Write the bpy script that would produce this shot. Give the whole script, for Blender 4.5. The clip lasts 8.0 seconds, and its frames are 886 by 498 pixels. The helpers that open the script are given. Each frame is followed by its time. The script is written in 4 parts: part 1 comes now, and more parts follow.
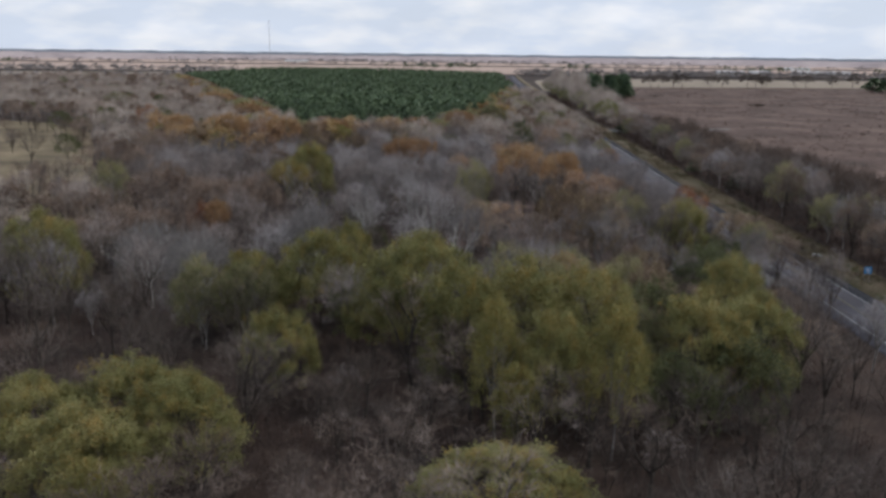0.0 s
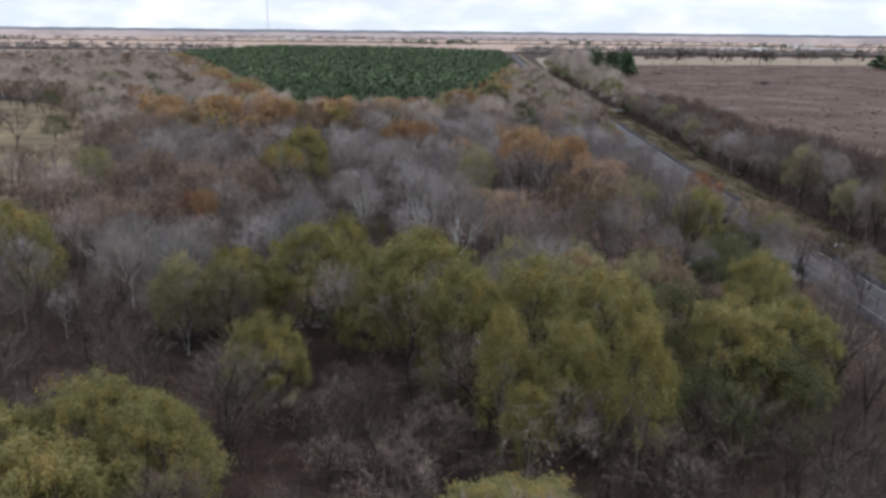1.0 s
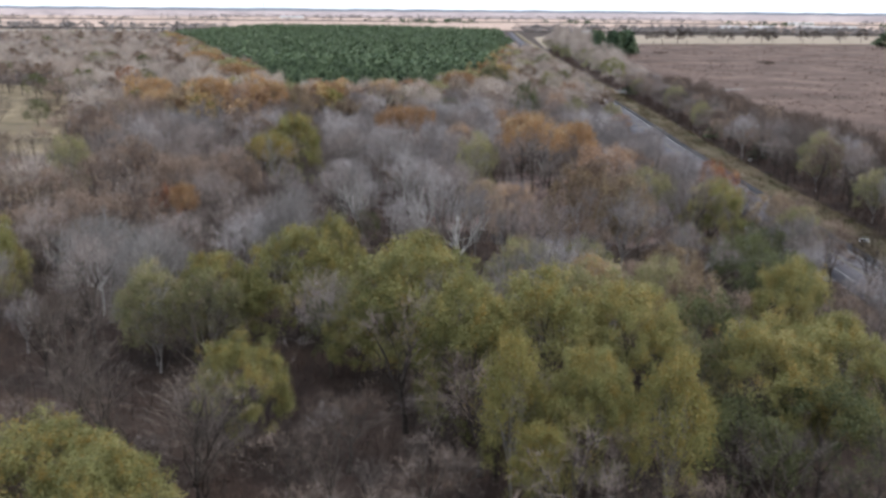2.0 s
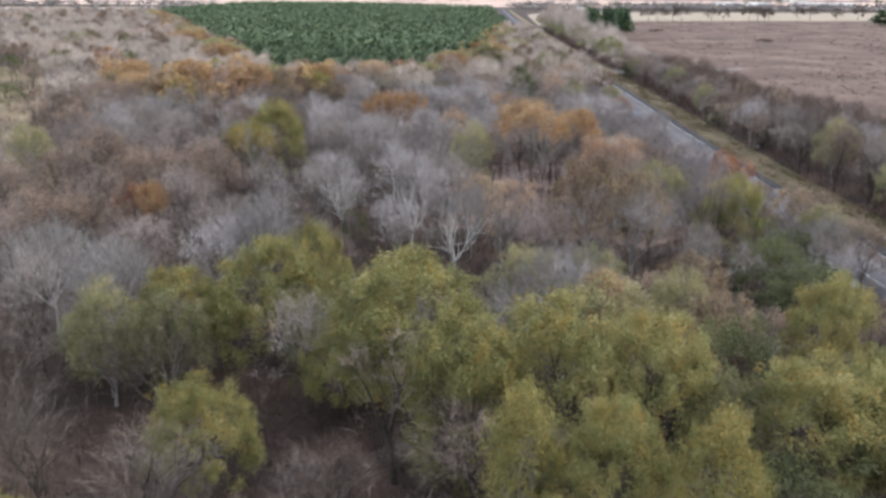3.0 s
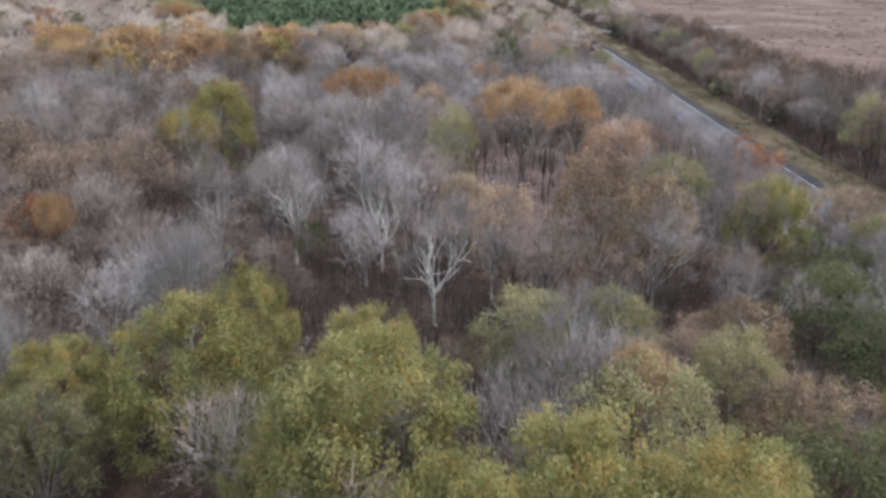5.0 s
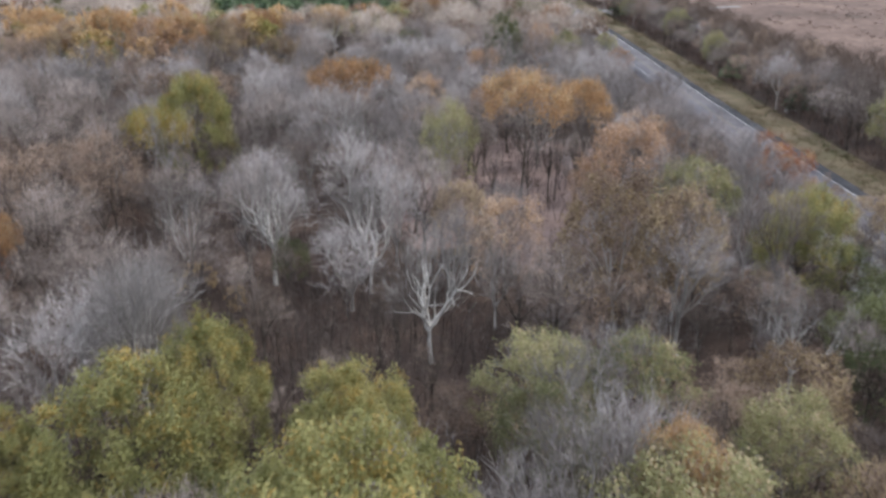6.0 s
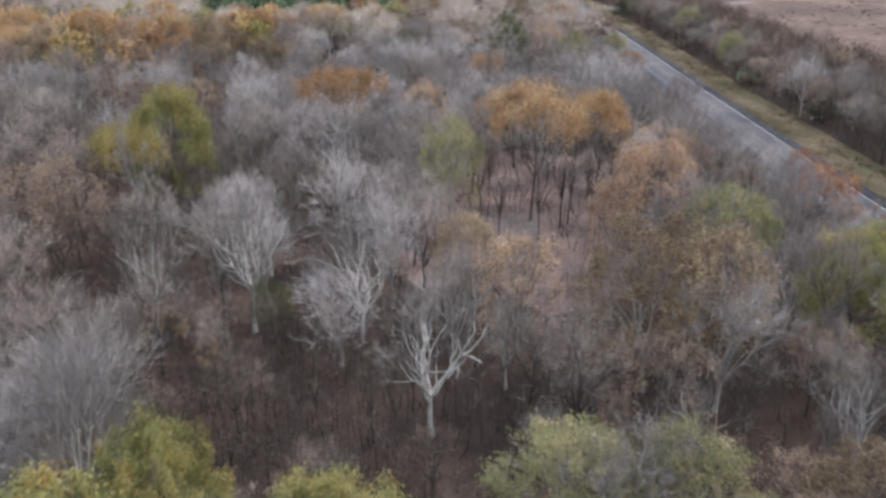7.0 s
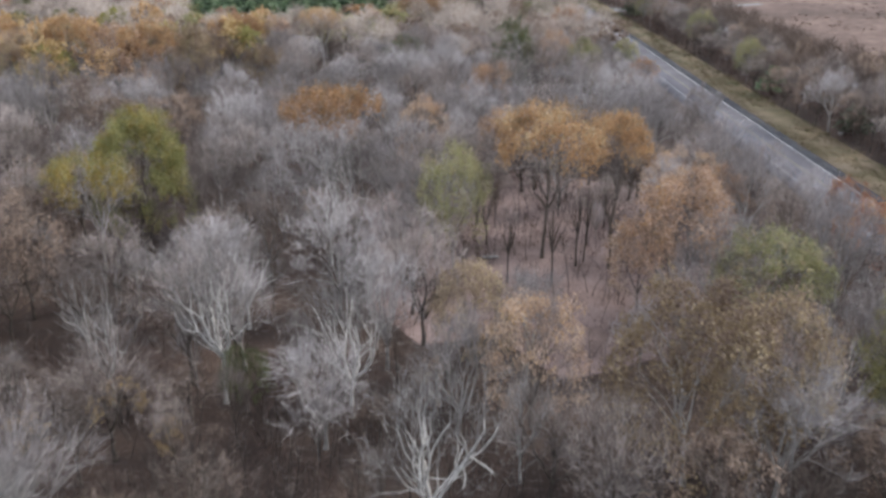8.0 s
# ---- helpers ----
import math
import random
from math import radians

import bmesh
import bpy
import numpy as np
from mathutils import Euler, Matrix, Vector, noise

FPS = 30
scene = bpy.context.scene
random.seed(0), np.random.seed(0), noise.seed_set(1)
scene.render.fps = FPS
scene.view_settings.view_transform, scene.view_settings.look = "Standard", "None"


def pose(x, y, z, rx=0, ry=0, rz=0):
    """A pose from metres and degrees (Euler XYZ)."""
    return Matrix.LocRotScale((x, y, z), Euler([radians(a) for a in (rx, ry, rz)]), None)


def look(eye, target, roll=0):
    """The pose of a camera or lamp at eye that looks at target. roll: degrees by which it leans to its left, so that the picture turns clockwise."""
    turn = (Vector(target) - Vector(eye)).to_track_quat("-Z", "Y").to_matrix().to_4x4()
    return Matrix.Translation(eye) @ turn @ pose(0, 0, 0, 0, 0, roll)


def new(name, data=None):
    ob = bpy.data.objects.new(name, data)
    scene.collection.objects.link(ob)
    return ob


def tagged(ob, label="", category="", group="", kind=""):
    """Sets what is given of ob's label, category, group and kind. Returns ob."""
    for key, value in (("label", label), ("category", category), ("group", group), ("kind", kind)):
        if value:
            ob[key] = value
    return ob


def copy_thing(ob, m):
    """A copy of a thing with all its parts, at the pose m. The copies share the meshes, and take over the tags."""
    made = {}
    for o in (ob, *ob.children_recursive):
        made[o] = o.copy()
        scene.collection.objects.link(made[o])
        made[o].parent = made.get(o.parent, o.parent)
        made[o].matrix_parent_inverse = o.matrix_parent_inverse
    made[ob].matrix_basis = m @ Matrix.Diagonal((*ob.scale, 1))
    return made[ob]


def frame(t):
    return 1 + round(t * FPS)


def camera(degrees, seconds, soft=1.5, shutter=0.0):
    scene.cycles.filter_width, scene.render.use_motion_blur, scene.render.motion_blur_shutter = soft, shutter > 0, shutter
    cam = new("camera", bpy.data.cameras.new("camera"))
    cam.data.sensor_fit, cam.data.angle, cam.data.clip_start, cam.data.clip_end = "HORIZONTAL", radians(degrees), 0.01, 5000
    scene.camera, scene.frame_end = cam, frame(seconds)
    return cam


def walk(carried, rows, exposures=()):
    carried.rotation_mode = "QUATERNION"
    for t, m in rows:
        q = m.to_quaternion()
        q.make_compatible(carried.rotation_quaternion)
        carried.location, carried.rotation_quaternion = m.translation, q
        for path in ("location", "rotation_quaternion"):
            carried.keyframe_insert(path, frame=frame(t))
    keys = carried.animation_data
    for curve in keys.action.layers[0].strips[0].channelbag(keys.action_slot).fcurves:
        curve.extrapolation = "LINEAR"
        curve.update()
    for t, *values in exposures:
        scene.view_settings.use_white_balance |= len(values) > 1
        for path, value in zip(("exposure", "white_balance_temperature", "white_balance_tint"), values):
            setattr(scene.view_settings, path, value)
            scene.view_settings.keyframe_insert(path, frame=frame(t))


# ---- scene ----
cam = camera(55.8, 8.0, soft=3.0, shutter=0.5)
METRES, EYE, TILT, LEAN, TURN = 100.0, 41.0, -13.1, -0.66, 0.0
ROWS = [
    (0.0, 0.0, 0.0, 0.0, -0.0, 0.0, -0.0),
    (0.5, -0.0012, 0.0445, 0.0115, -0.0, -0.76, 0.04),
    (1.0, -0.0023, 0.0943, 0.0243, -0.0, -1.48, 0.09),
    (1.5, -0.0029, 0.1452, 0.0375, -0.05, -2.16, 0.16),
    (3.0, -0.004, 0.3239, 0.0843, -0.67, -4.34, 0.42),
    (3.5, -0.0032, 0.3842, 0.1008, -1.15, -5.1, 0.58),
    (4.0, -0.0021, 0.4456, 0.1168, -1.6, -5.82, 0.72),
    (4.5, -0.0004, 0.5088, 0.1334, -1.96, -6.57, 0.85),
    (6.0, 0.006, 0.7017, 0.1819, -2.6, -8.82, 1.16),
    (6.5, 0.0084, 0.7667, 0.1982, -2.59, -9.23, 1.2),
    (7.0, 0.0106, 0.8335, 0.2149, -2.59, -9.27, 1.22),
    (7.5, 0.0133, 0.9, 0.2319, -2.59, -9.34, 1.26),
    (8.0, 0.0157, 0.9682, 0.2488, -2.59, -9.38, 1.28),
]
walk(cam, [(t, pose(0, 0, EYE, TILT, LEAN, TURN) @ pose(METRES * x, METRES * y, METRES * z, 90 + pitch, roll, yaw)) for t, x, y, z, yaw, pitch, roll in ROWS],
     exposures=[(0.0, -0.27), (0.5, -0.10), (1.0, 0.08), (1.5, 0.29), (2.8, 0.95), (4.7, 1.01), (8.0, 0.97)])

# ---- light ----
SUN_AZ, SUN_EL = radians(75), radians(38)      # from ahead-right; azimuth clockwise from +y


def make_world():
    world = bpy.data.worlds.new("sky")
    scene.world = world
    world.use_nodes = True
    nt = world.node_tree
    nt.nodes.clear()
    out = nt.nodes.new("ShaderNodeOutputWorld")
    bg = nt.nodes.new("ShaderNodeBackground")
    sky = nt.nodes.new("ShaderNodeTexSky")
    sky.sky_type = "NISHITA"
    sky.sun_disc = False
    sky.sun_elevation = SUN_EL
    sky.sun_rotation = SUN_AZ
    sky.air_density, sky.dust_density, sky.ozone_density = 1.0, 1.5, 1.0
    geo = nt.nodes.new("ShaderNodeTexCoord")
    stretch = nt.nodes.new("ShaderNodeVectorMath")
    stretch.operation = "MULTIPLY"
    stretch.inputs[1].default_value = (5.0, 5.0, 15.0)
    big = nt.nodes.new("ShaderNodeTexNoise")
    big.inputs["Scale"].default_value = 1.5
    big.inputs["Detail"].default_value = 7.0
    big.inputs["Roughness"].default_value = 0.55
    ramp = nt.nodes.new("ShaderNodeValToRGB")
    ramp.color_ramp.elements[0].position = 0.30
    ramp.color_ramp.elements[0].color = (0.88, 0.88, 0.88, 1)
    ramp.color_ramp.elements[1].position = 0.68
    ramp.color_ramp.elements[1].color = (1, 1, 1, 1)
    cloud = nt.nodes.new("ShaderNodeMixRGB")
    cloud.inputs[1].default_value = (10.0, 11.2, 13.35, 1)
    cloud.inputs[2].default_value = (13.4, 13.8, 14.7, 1)
    fine = nt.nodes.new("ShaderNodeTexNoise")
    fine.inputs["Scale"].default_value = 2.6
    fine.inputs["Detail"].default_value = 6.0
    bright = nt.nodes.new("ShaderNodeValToRGB")
    bright.color_ramp.elements[0].position = 0.44
    bright.color_ramp.elements[1].position = 0.74
    mix = nt.nodes.new("ShaderNodeMixRGB")
    link = nt.links.new
    link(geo.outputs["Generated"], stretch.inputs[0])
    link(stretch.outputs[0], big.inputs["Vector"])
    link(stretch.outputs[0], fine.inputs["Vector"])
    link(big.outputs["Fac"], ramp.inputs[0])
    link(fine.outputs["Fac"], bright.inputs[0])
    link(bright.outputs[0], cloud.inputs[0])
    link(ramp.outputs[0], mix.inputs[0])
    link(sky.outputs[0], mix.inputs[1])
    link(cloud.outputs[0], mix.inputs[2])
    link(mix.outputs[0], bg.inputs["Color"])
    bg.inputs["Strength"].default_value = 0.08
    link(bg.outputs[0], out.inputs[0])


make_world()
sun = new("sun", bpy.data.lights.new("sun", "SUN"))
sun.data.energy, sun.data.angle, sun.data.color = 1.7, radians(5), (1.0, 0.92, 0.82)
sun.matrix_world = look((0, 0, 0), (-math.sin(SUN_AZ) * math.cos(SUN_EL), -math.cos(SUN_AZ) * math.cos(SUN_EL), -math.sin(SUN_EL)))


# ---- materials ----
def material(name, colours, scale=1.0, detail=4.0, rough=0.9, bump=0.0, fine=0.0, island=0.0, own=0.0, shine=0.2, fine_scale=9.0, through_leaf=0.0):
    """Noise-mixed colours in world metres; island and own vary the value by loose piece and by object."""
    mat = bpy.data.materials.new(name)
    mat.use_nodes = True
    nt = mat.node_tree
    link = nt.links.new
    bsdf = nt.nodes["Principled BSDF"]
    bsdf.inputs["Roughness"].default_value = rough
    bsdf.inputs["Specular IOR Level"].default_value = shine
    geo = nt.nodes.new("ShaderNodeNewGeometry")
    tex = nt.nodes.new("ShaderNodeTexNoise")
    tex.inputs["Scale"].default_value = scale
    tex.inputs["Detail"].default_value = detail
    tex.inputs["Roughness"].default_value = 0.6
    link(geo.outputs["Position"], tex.inputs["Vector"])
    ramp = nt.nodes.new("ShaderNodeValToRGB")
    el = ramp.color_ramp.elements
    while len(el) < len(colours):
        el.new(0.5)
    for i, c in enumerate(colours):
        el[i].position = 0.30 + 0.40 * i / max(1, len(colours) - 1)
        el[i].color = (*c, 1)
    value = tex.outputs["Fac"]

    def add(a, b, times):
        m = nt.nodes.new("ShaderNodeMath")
        m.operation = "MULTIPLY_ADD"
        link(b, m.inputs[0])
        m.inputs[1].default_value = times
        shift = nt.nodes.new("ShaderNodeMath")
        shift.operation = "SUBTRACT"
        link(a, shift.inputs[0])
        shift.inputs[1].default_value = times / 2
        link(shift.outputs[0], m.inputs[2])
        return m.outputs[0]

    if island:
        value = add(value, geo.outputs["Random Per Island"], island)
    if own:
        info = nt.nodes.new("ShaderNodeObjectInfo")
        value = add(value, info.outputs["Random"], own)
    if fine:
        small = nt.nodes.new("ShaderNodeTexNoise")
        small.inputs["Scale"].default_value = fine_scale
        small.inputs["Detail"].default_value = 3.0
        link(geo.outputs["Position"], small.inputs["Vector"])
        value = add(value, small.outputs["Fac"], fine)
        if bump:
            b = nt.nodes.new("ShaderNodeBump")
            b.inputs["Strength"].default_value = bump
            b.inputs["Distance"].default_value = 0.05
            link(small.outputs["Fac"], b.inputs["Height"])
            link(b.outputs[0], bsdf.inputs["Normal"])
    link(value, ramp.inputs[0])
    link(ramp.outputs[0], bsdf.inputs["Base Color"])
    if through_leaf:
        thin = nt.nodes.new("ShaderNodeBsdfTranslucent")
        both = nt.nodes.new("ShaderNodeMixShader")
        both.inputs[0].default_value = through_leaf
        link(ramp.outputs[0], thin.inputs["Color"])
        link(bsdf.outputs[0], both.inputs[1])
        link(thin.outputs[0], both.inputs[2])
        link(both.outputs[0], nt.nodes["Material Output"].inputs["Surface"])
    return mat


MAT = {
    "bark_grey": material("bark_grey", [(0.144, 0.131, 0.122), (0.324, 0.302, 0.284)], 2.0, fine=0.4, bump=0.5, own=0.3),
    "bark_dark": material("bark_dark", [(0.037, 0.030, 0.026), (0.098, 0.082, 0.070)], 2.0, fine=0.4, bump=0.5, own=0.3),
    "bark_pale": material("bark_pale", [(0.24, 0.228, 0.216), (0.52, 0.50, 0.475)], 1.2, fine=0.5, bump=0.3, own=0.2),
    "twig_grey": material("twig_grey", [(0.155, 0.138, 0.134), (0.278, 0.252, 0.250), (0.428, 0.395, 0.392)], 0.25, island=0.3, own=0.6),
    "twig_dun": material("twig_dun", [(0.128, 0.104, 0.094), (0.243, 0.203, 0.186), (0.367, 0.315, 0.293)], 0.25, island=0.3, own=0.6),
    "twig_thicket": material("twig_thicket", [(0.060, 0.048, 0.041), (0.118, 0.096, 0.083), (0.20, 0.168, 0.148)], 0.12, island=0.4, own=0.6),
    "twig_brown": material("twig_brown", [(0.113, 0.084, 0.068), (0.207, 0.162, 0.136), (0.30, 0.244, 0.213)], 0.25, island=0.35, own=0.6),
    # far twigs: fawn and tan, lightened in colour for distance haze and sunlit crowns
    "twig_fawn_hazed": material("twig_fawn_hazed", [(0.216, 0.178, 0.153), (0.396, 0.333, 0.289), (0.565, 0.491, 0.434)], 0.05, island=0.3),
    "twig_tan_hazed": material("twig_tan_hazed", [(0.201, 0.159, 0.130), (0.365, 0.291, 0.246), (0.511, 0.423, 0.366)], 0.05, island=0.3),
    "twig_pale": material("twig_pale", [(0.140, 0.129, 0.123), (0.261, 0.245, 0.236)], 0.25, island=0.5, own=0.3),
    "leaf_green": material("leaf_green", [(0.129, 0.132, 0.050), (0.227, 0.222, 0.088), (0.335, 0.296, 0.127)], 0.22, island=0.16, own=0.14, rough=0.6, through_leaf=0.34),
    "leaf_gold": material("leaf_gold", [(0.180, 0.128, 0.036), (0.280, 0.204, 0.061), (0.378, 0.272, 0.097)], 0.22, island=0.16, own=0.14, rough=0.6, through_leaf=0.34),
    "leaf_lime": material("leaf_lime", [(0.16, 0.155, 0.058), (0.255, 0.235, 0.085), (0.36, 0.315, 0.13)], 0.22, island=0.18, own=0.25, rough=0.6, through_leaf=0.34),
    "leaf_olive": material("leaf_olive", [(0.117, 0.120, 0.061), (0.207, 0.206, 0.101), (0.288, 0.274, 0.143)], 0.22, island=0.18, own=0.5, rough=0.7, through_leaf=0.42),
    "leaf_deep": material("leaf_deep", [(0.040, 0.050, 0.022), (0.080, 0.092, 0.040), (0.135, 0.142, 0.062)], 0.3, island=0.3, own=0.3, rough=0.6, through_leaf=0.35),
    "leaf_orange": material("leaf_orange", [(0.25, 0.142, 0.074), (0.375, 0.222, 0.110), (0.455, 0.305, 0.168)], 0.22, island=0.25, own=0.45, rough=0.7, through_leaf=0.35),
    "leaf_amber": material("leaf_amber", [(0.270, 0.178, 0.075), (0.400, 0.274, 0.121), (0.484, 0.365, 0.196)], 0.22, island=0.3, own=0.3, rough=0.7, through_leaf=0.35),
    "leaf_red": material("leaf_red", [(0.156, 0.061, 0.037), (0.262, 0.107, 0.057), (0.344, 0.172, 0.090)], 0.22, island=0.3, own=0.4, rough=0.7, through_leaf=0.35),
    "leaf_russet": material("leaf_russet", [(0.118, 0.084, 0.066), (0.199, 0.145, 0.113), (0.290, 0.216, 0.170)], 0.22, island=0.3, own=0.5, rough=0.75, through_leaf=0.3),
    "leaf_blush": material("leaf_blush", [(0.234, 0.146, 0.099), (0.348, 0.230, 0.163), (0.418, 0.319, 0.243)], 0.22, island=0.3, own=0.3, rough=0.7, through_leaf=0.35),
    "leaf_tan": material("leaf_tan", [(0.154, 0.110, 0.066), (0.292, 0.223, 0.135), (0.424, 0.341, 0.219)], 0.22, island=0.25, own=0.4, rough=0.7, through_leaf=0.35),
    "needle": material("needle", [(0.035, 0.061, 0.032), (0.076, 0.118, 0.061), (0.146, 0.193, 0.104)], 0.10, island=0.55, own=0.5, rough=0.6),
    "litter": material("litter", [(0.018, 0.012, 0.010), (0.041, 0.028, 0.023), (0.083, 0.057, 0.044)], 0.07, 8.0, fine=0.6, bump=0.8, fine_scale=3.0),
    # pinkish leaf litter, its colour raised to show the floor lit
    "litter_pink_lit": material("litter_pink_lit", [(0.091, 0.065, 0.058), (0.159, 0.114, 0.104), (0.235, 0.173, 0.160)], 0.12, 8.0, fine=0.6, bump=0.8, fine_scale=3.0),
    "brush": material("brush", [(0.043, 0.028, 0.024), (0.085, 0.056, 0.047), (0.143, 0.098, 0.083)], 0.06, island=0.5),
    "grass_dry": material("grass_dry", [(0.083, 0.067, 0.039), (0.161, 0.126, 0.078), (0.260, 0.207, 0.132)], 0.06, 8.0, fine=0.35, bump=0.6, fine_scale=2.0),
    "verge": material("verge", [(0.066, 0.064, 0.031), (0.133, 0.102, 0.063), (0.199, 0.152, 0.109)], 0.11, 8.0, fine=0.4, bump=0.6, fine_scale=4.0),
    "verge_green": material("verge_green", [(0.050, 0.062, 0.024), (0.092, 0.105, 0.045), (0.14, 0.145, 0.07)], 0.05, 8.0, island=0.4),
    "scrub": material("scrub", [(0.048, 0.031, 0.024), (0.098, 0.062, 0.050), (0.162, 0.111, 0.089)], 0.025, 10.0, fine=0.7, bump=0.8, fine_scale=0.35),
    "stubble": material("stubble", [(0.320, 0.223, 0.183), (0.436, 0.323, 0.267), (0.514, 0.408, 0.327)], 0.008, 6.0, fine=0.25, fine_scale=0.2),
    "pasture": material("pasture", [(0.23, 0.188, 0.142), (0.31, 0.258, 0.198)], 0.02, 6.0, fine=0.25, fine_scale=0.2),
    "asphalt": material("asphalt", [(0.076, 0.072, 0.083), (0.104, 0.100, 0.113), (0.135, 0.131, 0.147)], 0.12, 6.0, fine=0.35, bump=0.2, rough=0.95, shine=0.05, fine_scale=6.0),
    "asphalt_dark": material("asphalt_dark", [(0.041, 0.041, 0.047), (0.070, 0.070, 0.075)], 0.2, 6.0, fine=0.35, bump=0.2, rough=0.95, shine=0.05, fine_scale=6.0),
    "paint_white": material("paint_white", [(0.468, 0.468, 0.459), (0.680, 0.680, 0.671)], 1.2, fine=0.4),
    "paint_worn": material("paint_worn", [(0.200, 0.200, 0.206), (0.625, 0.625, 0.613)], 0.5, fine=0.6, fine_scale=2.0),
    "paint_yellow": material("paint_yellow", [(0.133, 0.123, 0.095), (0.211, 0.187, 0.120)], 1.2, fine=0.4),
    "gravel": material("gravel", [(0.10, 0.099, 0.103), (0.15, 0.148, 0.150), (0.22, 0.215, 0.212)], 0.4, 6.0, fine=0.5, bump=0.5),
    "concrete": material("concrete", [(0.40, 0.39, 0.37), (0.58, 0.57, 0.55)], 0.8, fine=0.4),
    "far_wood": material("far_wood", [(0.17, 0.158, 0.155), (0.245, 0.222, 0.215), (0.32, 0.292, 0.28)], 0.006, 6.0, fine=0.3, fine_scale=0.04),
    # both horizon colours have aerial haze mixed into the base colour
    "horizon_field_hazed": material("horizon_field_hazed", [(0.313, 0.264, 0.266), (0.405, 0.339, 0.333), (0.460, 0.387, 0.378)], 0.004, 6.0, fine=0.5, fine_scale=0.02),
    "horizon_wood_hazed": material("horizon_wood_hazed", [(0.149, 0.171, 0.202), (0.205, 0.220, 0.250)], 0.004, 6.0, fine=0.3, fine_scale=0.03),
    "steel": material("steel", [(0.30, 0.30, 0.31), (0.45, 0.45, 0.46)], 1.0, rough=0.5),
    "sign_blue": material("sign_blue", [(0.02, 0.22, 0.55), (0.04, 0.30, 0.65)], 1.0, rough=0.4),
    "sign_white": material("sign_white", [(0.78, 0.78, 0.78), (0.85, 0.85, 0.85)], 1.0, rough=0.4),
    "wall_white": material("wall_white", [(0.62, 0.62, 0.60), (0.78, 0.78, 0.76)], 0.3, rough=0.7),
    "roof_grey": material("roof_grey", [(0.35, 0.35, 0.36), (0.55, 0.55, 0.56)], 0.3, rough=0.6),
    "window_dark": material("window_dark", [(0.03, 0.035, 0.04), (0.05, 0.055, 0.06)], 1.0, rough=0.1, shine=0.5),
}


# ---- mesh helpers ----
def mesh_of(name, verts, tris, mat, smooth=False):
    """A mesh of triangles from numpy arrays."""
    verts, tris = np.asarray(verts, dtype=np.float32).reshape(-1, 3), np.asarray(tris, dtype=np.int32).reshape(-1, 3)
    me = bpy.data.meshes.new(name)
    me.vertices.add(len(verts))
    me.vertices.foreach_set("co", verts.ravel())
    me.loops.add(tris.size)
    me.loops.foreach_set("vertex_index", tris.ravel())
    me.polygons.add(len(tris))
    me.polygons.foreach_set("loop_start", np.arange(0, tris.size, 3, dtype=np.int32))
    if smooth:
        me.polygons.foreach_set("use_smooth", np.ones(len(tris), dtype=bool))
    me.update(calc_edges=True)
    me.materials.append(MAT[mat])
    return me


def part(name, data, parent=None, label=""):
    """Links a mesh, or a bmesh with its material's name, as one object under a thing."""
    ob = new(name, data)
    if parent is not None:
        ob.parent = parent
    if label:
        tagged(ob, label)
    return ob


def bm_mesh(name, bm, mat):
    me = bpy.data.meshes.new(name)
    bm.to_mesh(me)
    bm.free()
    me.materials.append(MAT[mat])
    return me


def joined(pieces):
    """Several (verts, tris) pairs as one."""
    vs, ts, n = [], [], 0
    for v, t in pieces:
        vs.append(v)
        ts.append(t + n)
        n += len(v)
    return np.concatenate(vs), np.concatenate(ts)


def tubes(segs, sides):
    """Tapered tubes: rows of start, end, start radius, end radius."""
    segs = np.asarray(segs, dtype=float)
    p0, p1, r0, r1 = segs[:, 0:3], segs[:, 3:6], segs[:, 6], segs[:, 7]
    d = p1 - p0
    d /= np.linalg.norm(d, axis=1, keepdims=True) + 1e-9
    ref = np.where(np.abs(d[:, 2:3]) > 0.9, np.array([[1.0, 0, 0]]), np.array([[0, 0, 1.0]]))
    u = np.cross(d, ref)
    u /= np.linalg.norm(u, axis=1, keepdims=True)
    w = np.cross(d, u)
    a = np.arange(sides) * 2 * np.pi / sides
    ring = u[:, None, :] * np.cos(a)[None, :, None] + w[:, None, :] * np.sin(a)[None, :, None]
    v = np.concatenate([p0[:, None] + ring * r0[:, None, None], p1[:, None] + ring * r1[:, None, None]], axis=1)
    k = np.arange(sides)
    k1 = (k + 1) % sides
    t = np.concatenate([np.stack([k, k1, k1 + sides], 1), np.stack([k, k1 + sides, k + sides], 1)])
    t = t[None] + (np.arange(len(segs)) * 2 * sides)[:, None, None]
    return v.reshape(-1, 3), t.reshape(-1, 3)


def unit(v):
    return v / (np.linalg.norm(v, axis=-1, keepdims=True) + 1e-9)


def blades(rng, base, way, length, width):
    """Thin tapering twigs, one triangle each."""
    n = len(base)
    side = unit(np.cross(way, rng.normal(size=(n, 3))))
    tip = base + way * length[:, None] + rng.normal(size=(n, 3)) * 0.08 * length[:, None]
    v = np.stack([base - side * width[:, None] / 2, base + side * width[:, None] / 2, tip], 1)
    return v.reshape(-1, 3), np.arange(3 * n).reshape(-1, 3)


def leaves(rng, at, size):
    """Small leaves, one triangle each, in all directions but mostly face up."""
    n = len(at)
    normal = unit(rng.normal(size=(n, 3)) * 0.75 + np.array([0, 0, 0.8]))
    along = unit(np.cross(normal, rng.normal(size=(n, 3))))
    across = np.cross(normal, along)
    size = size[:, None]
    v = np.stack([at + along * size, at - along * size * 0.6 + across * size * 0.75, at - along * size * 0.6 - across * size * 0.75], 1).reshape(-1, 3)
    return v, np.arange(3 * n).reshape(-1, 3)


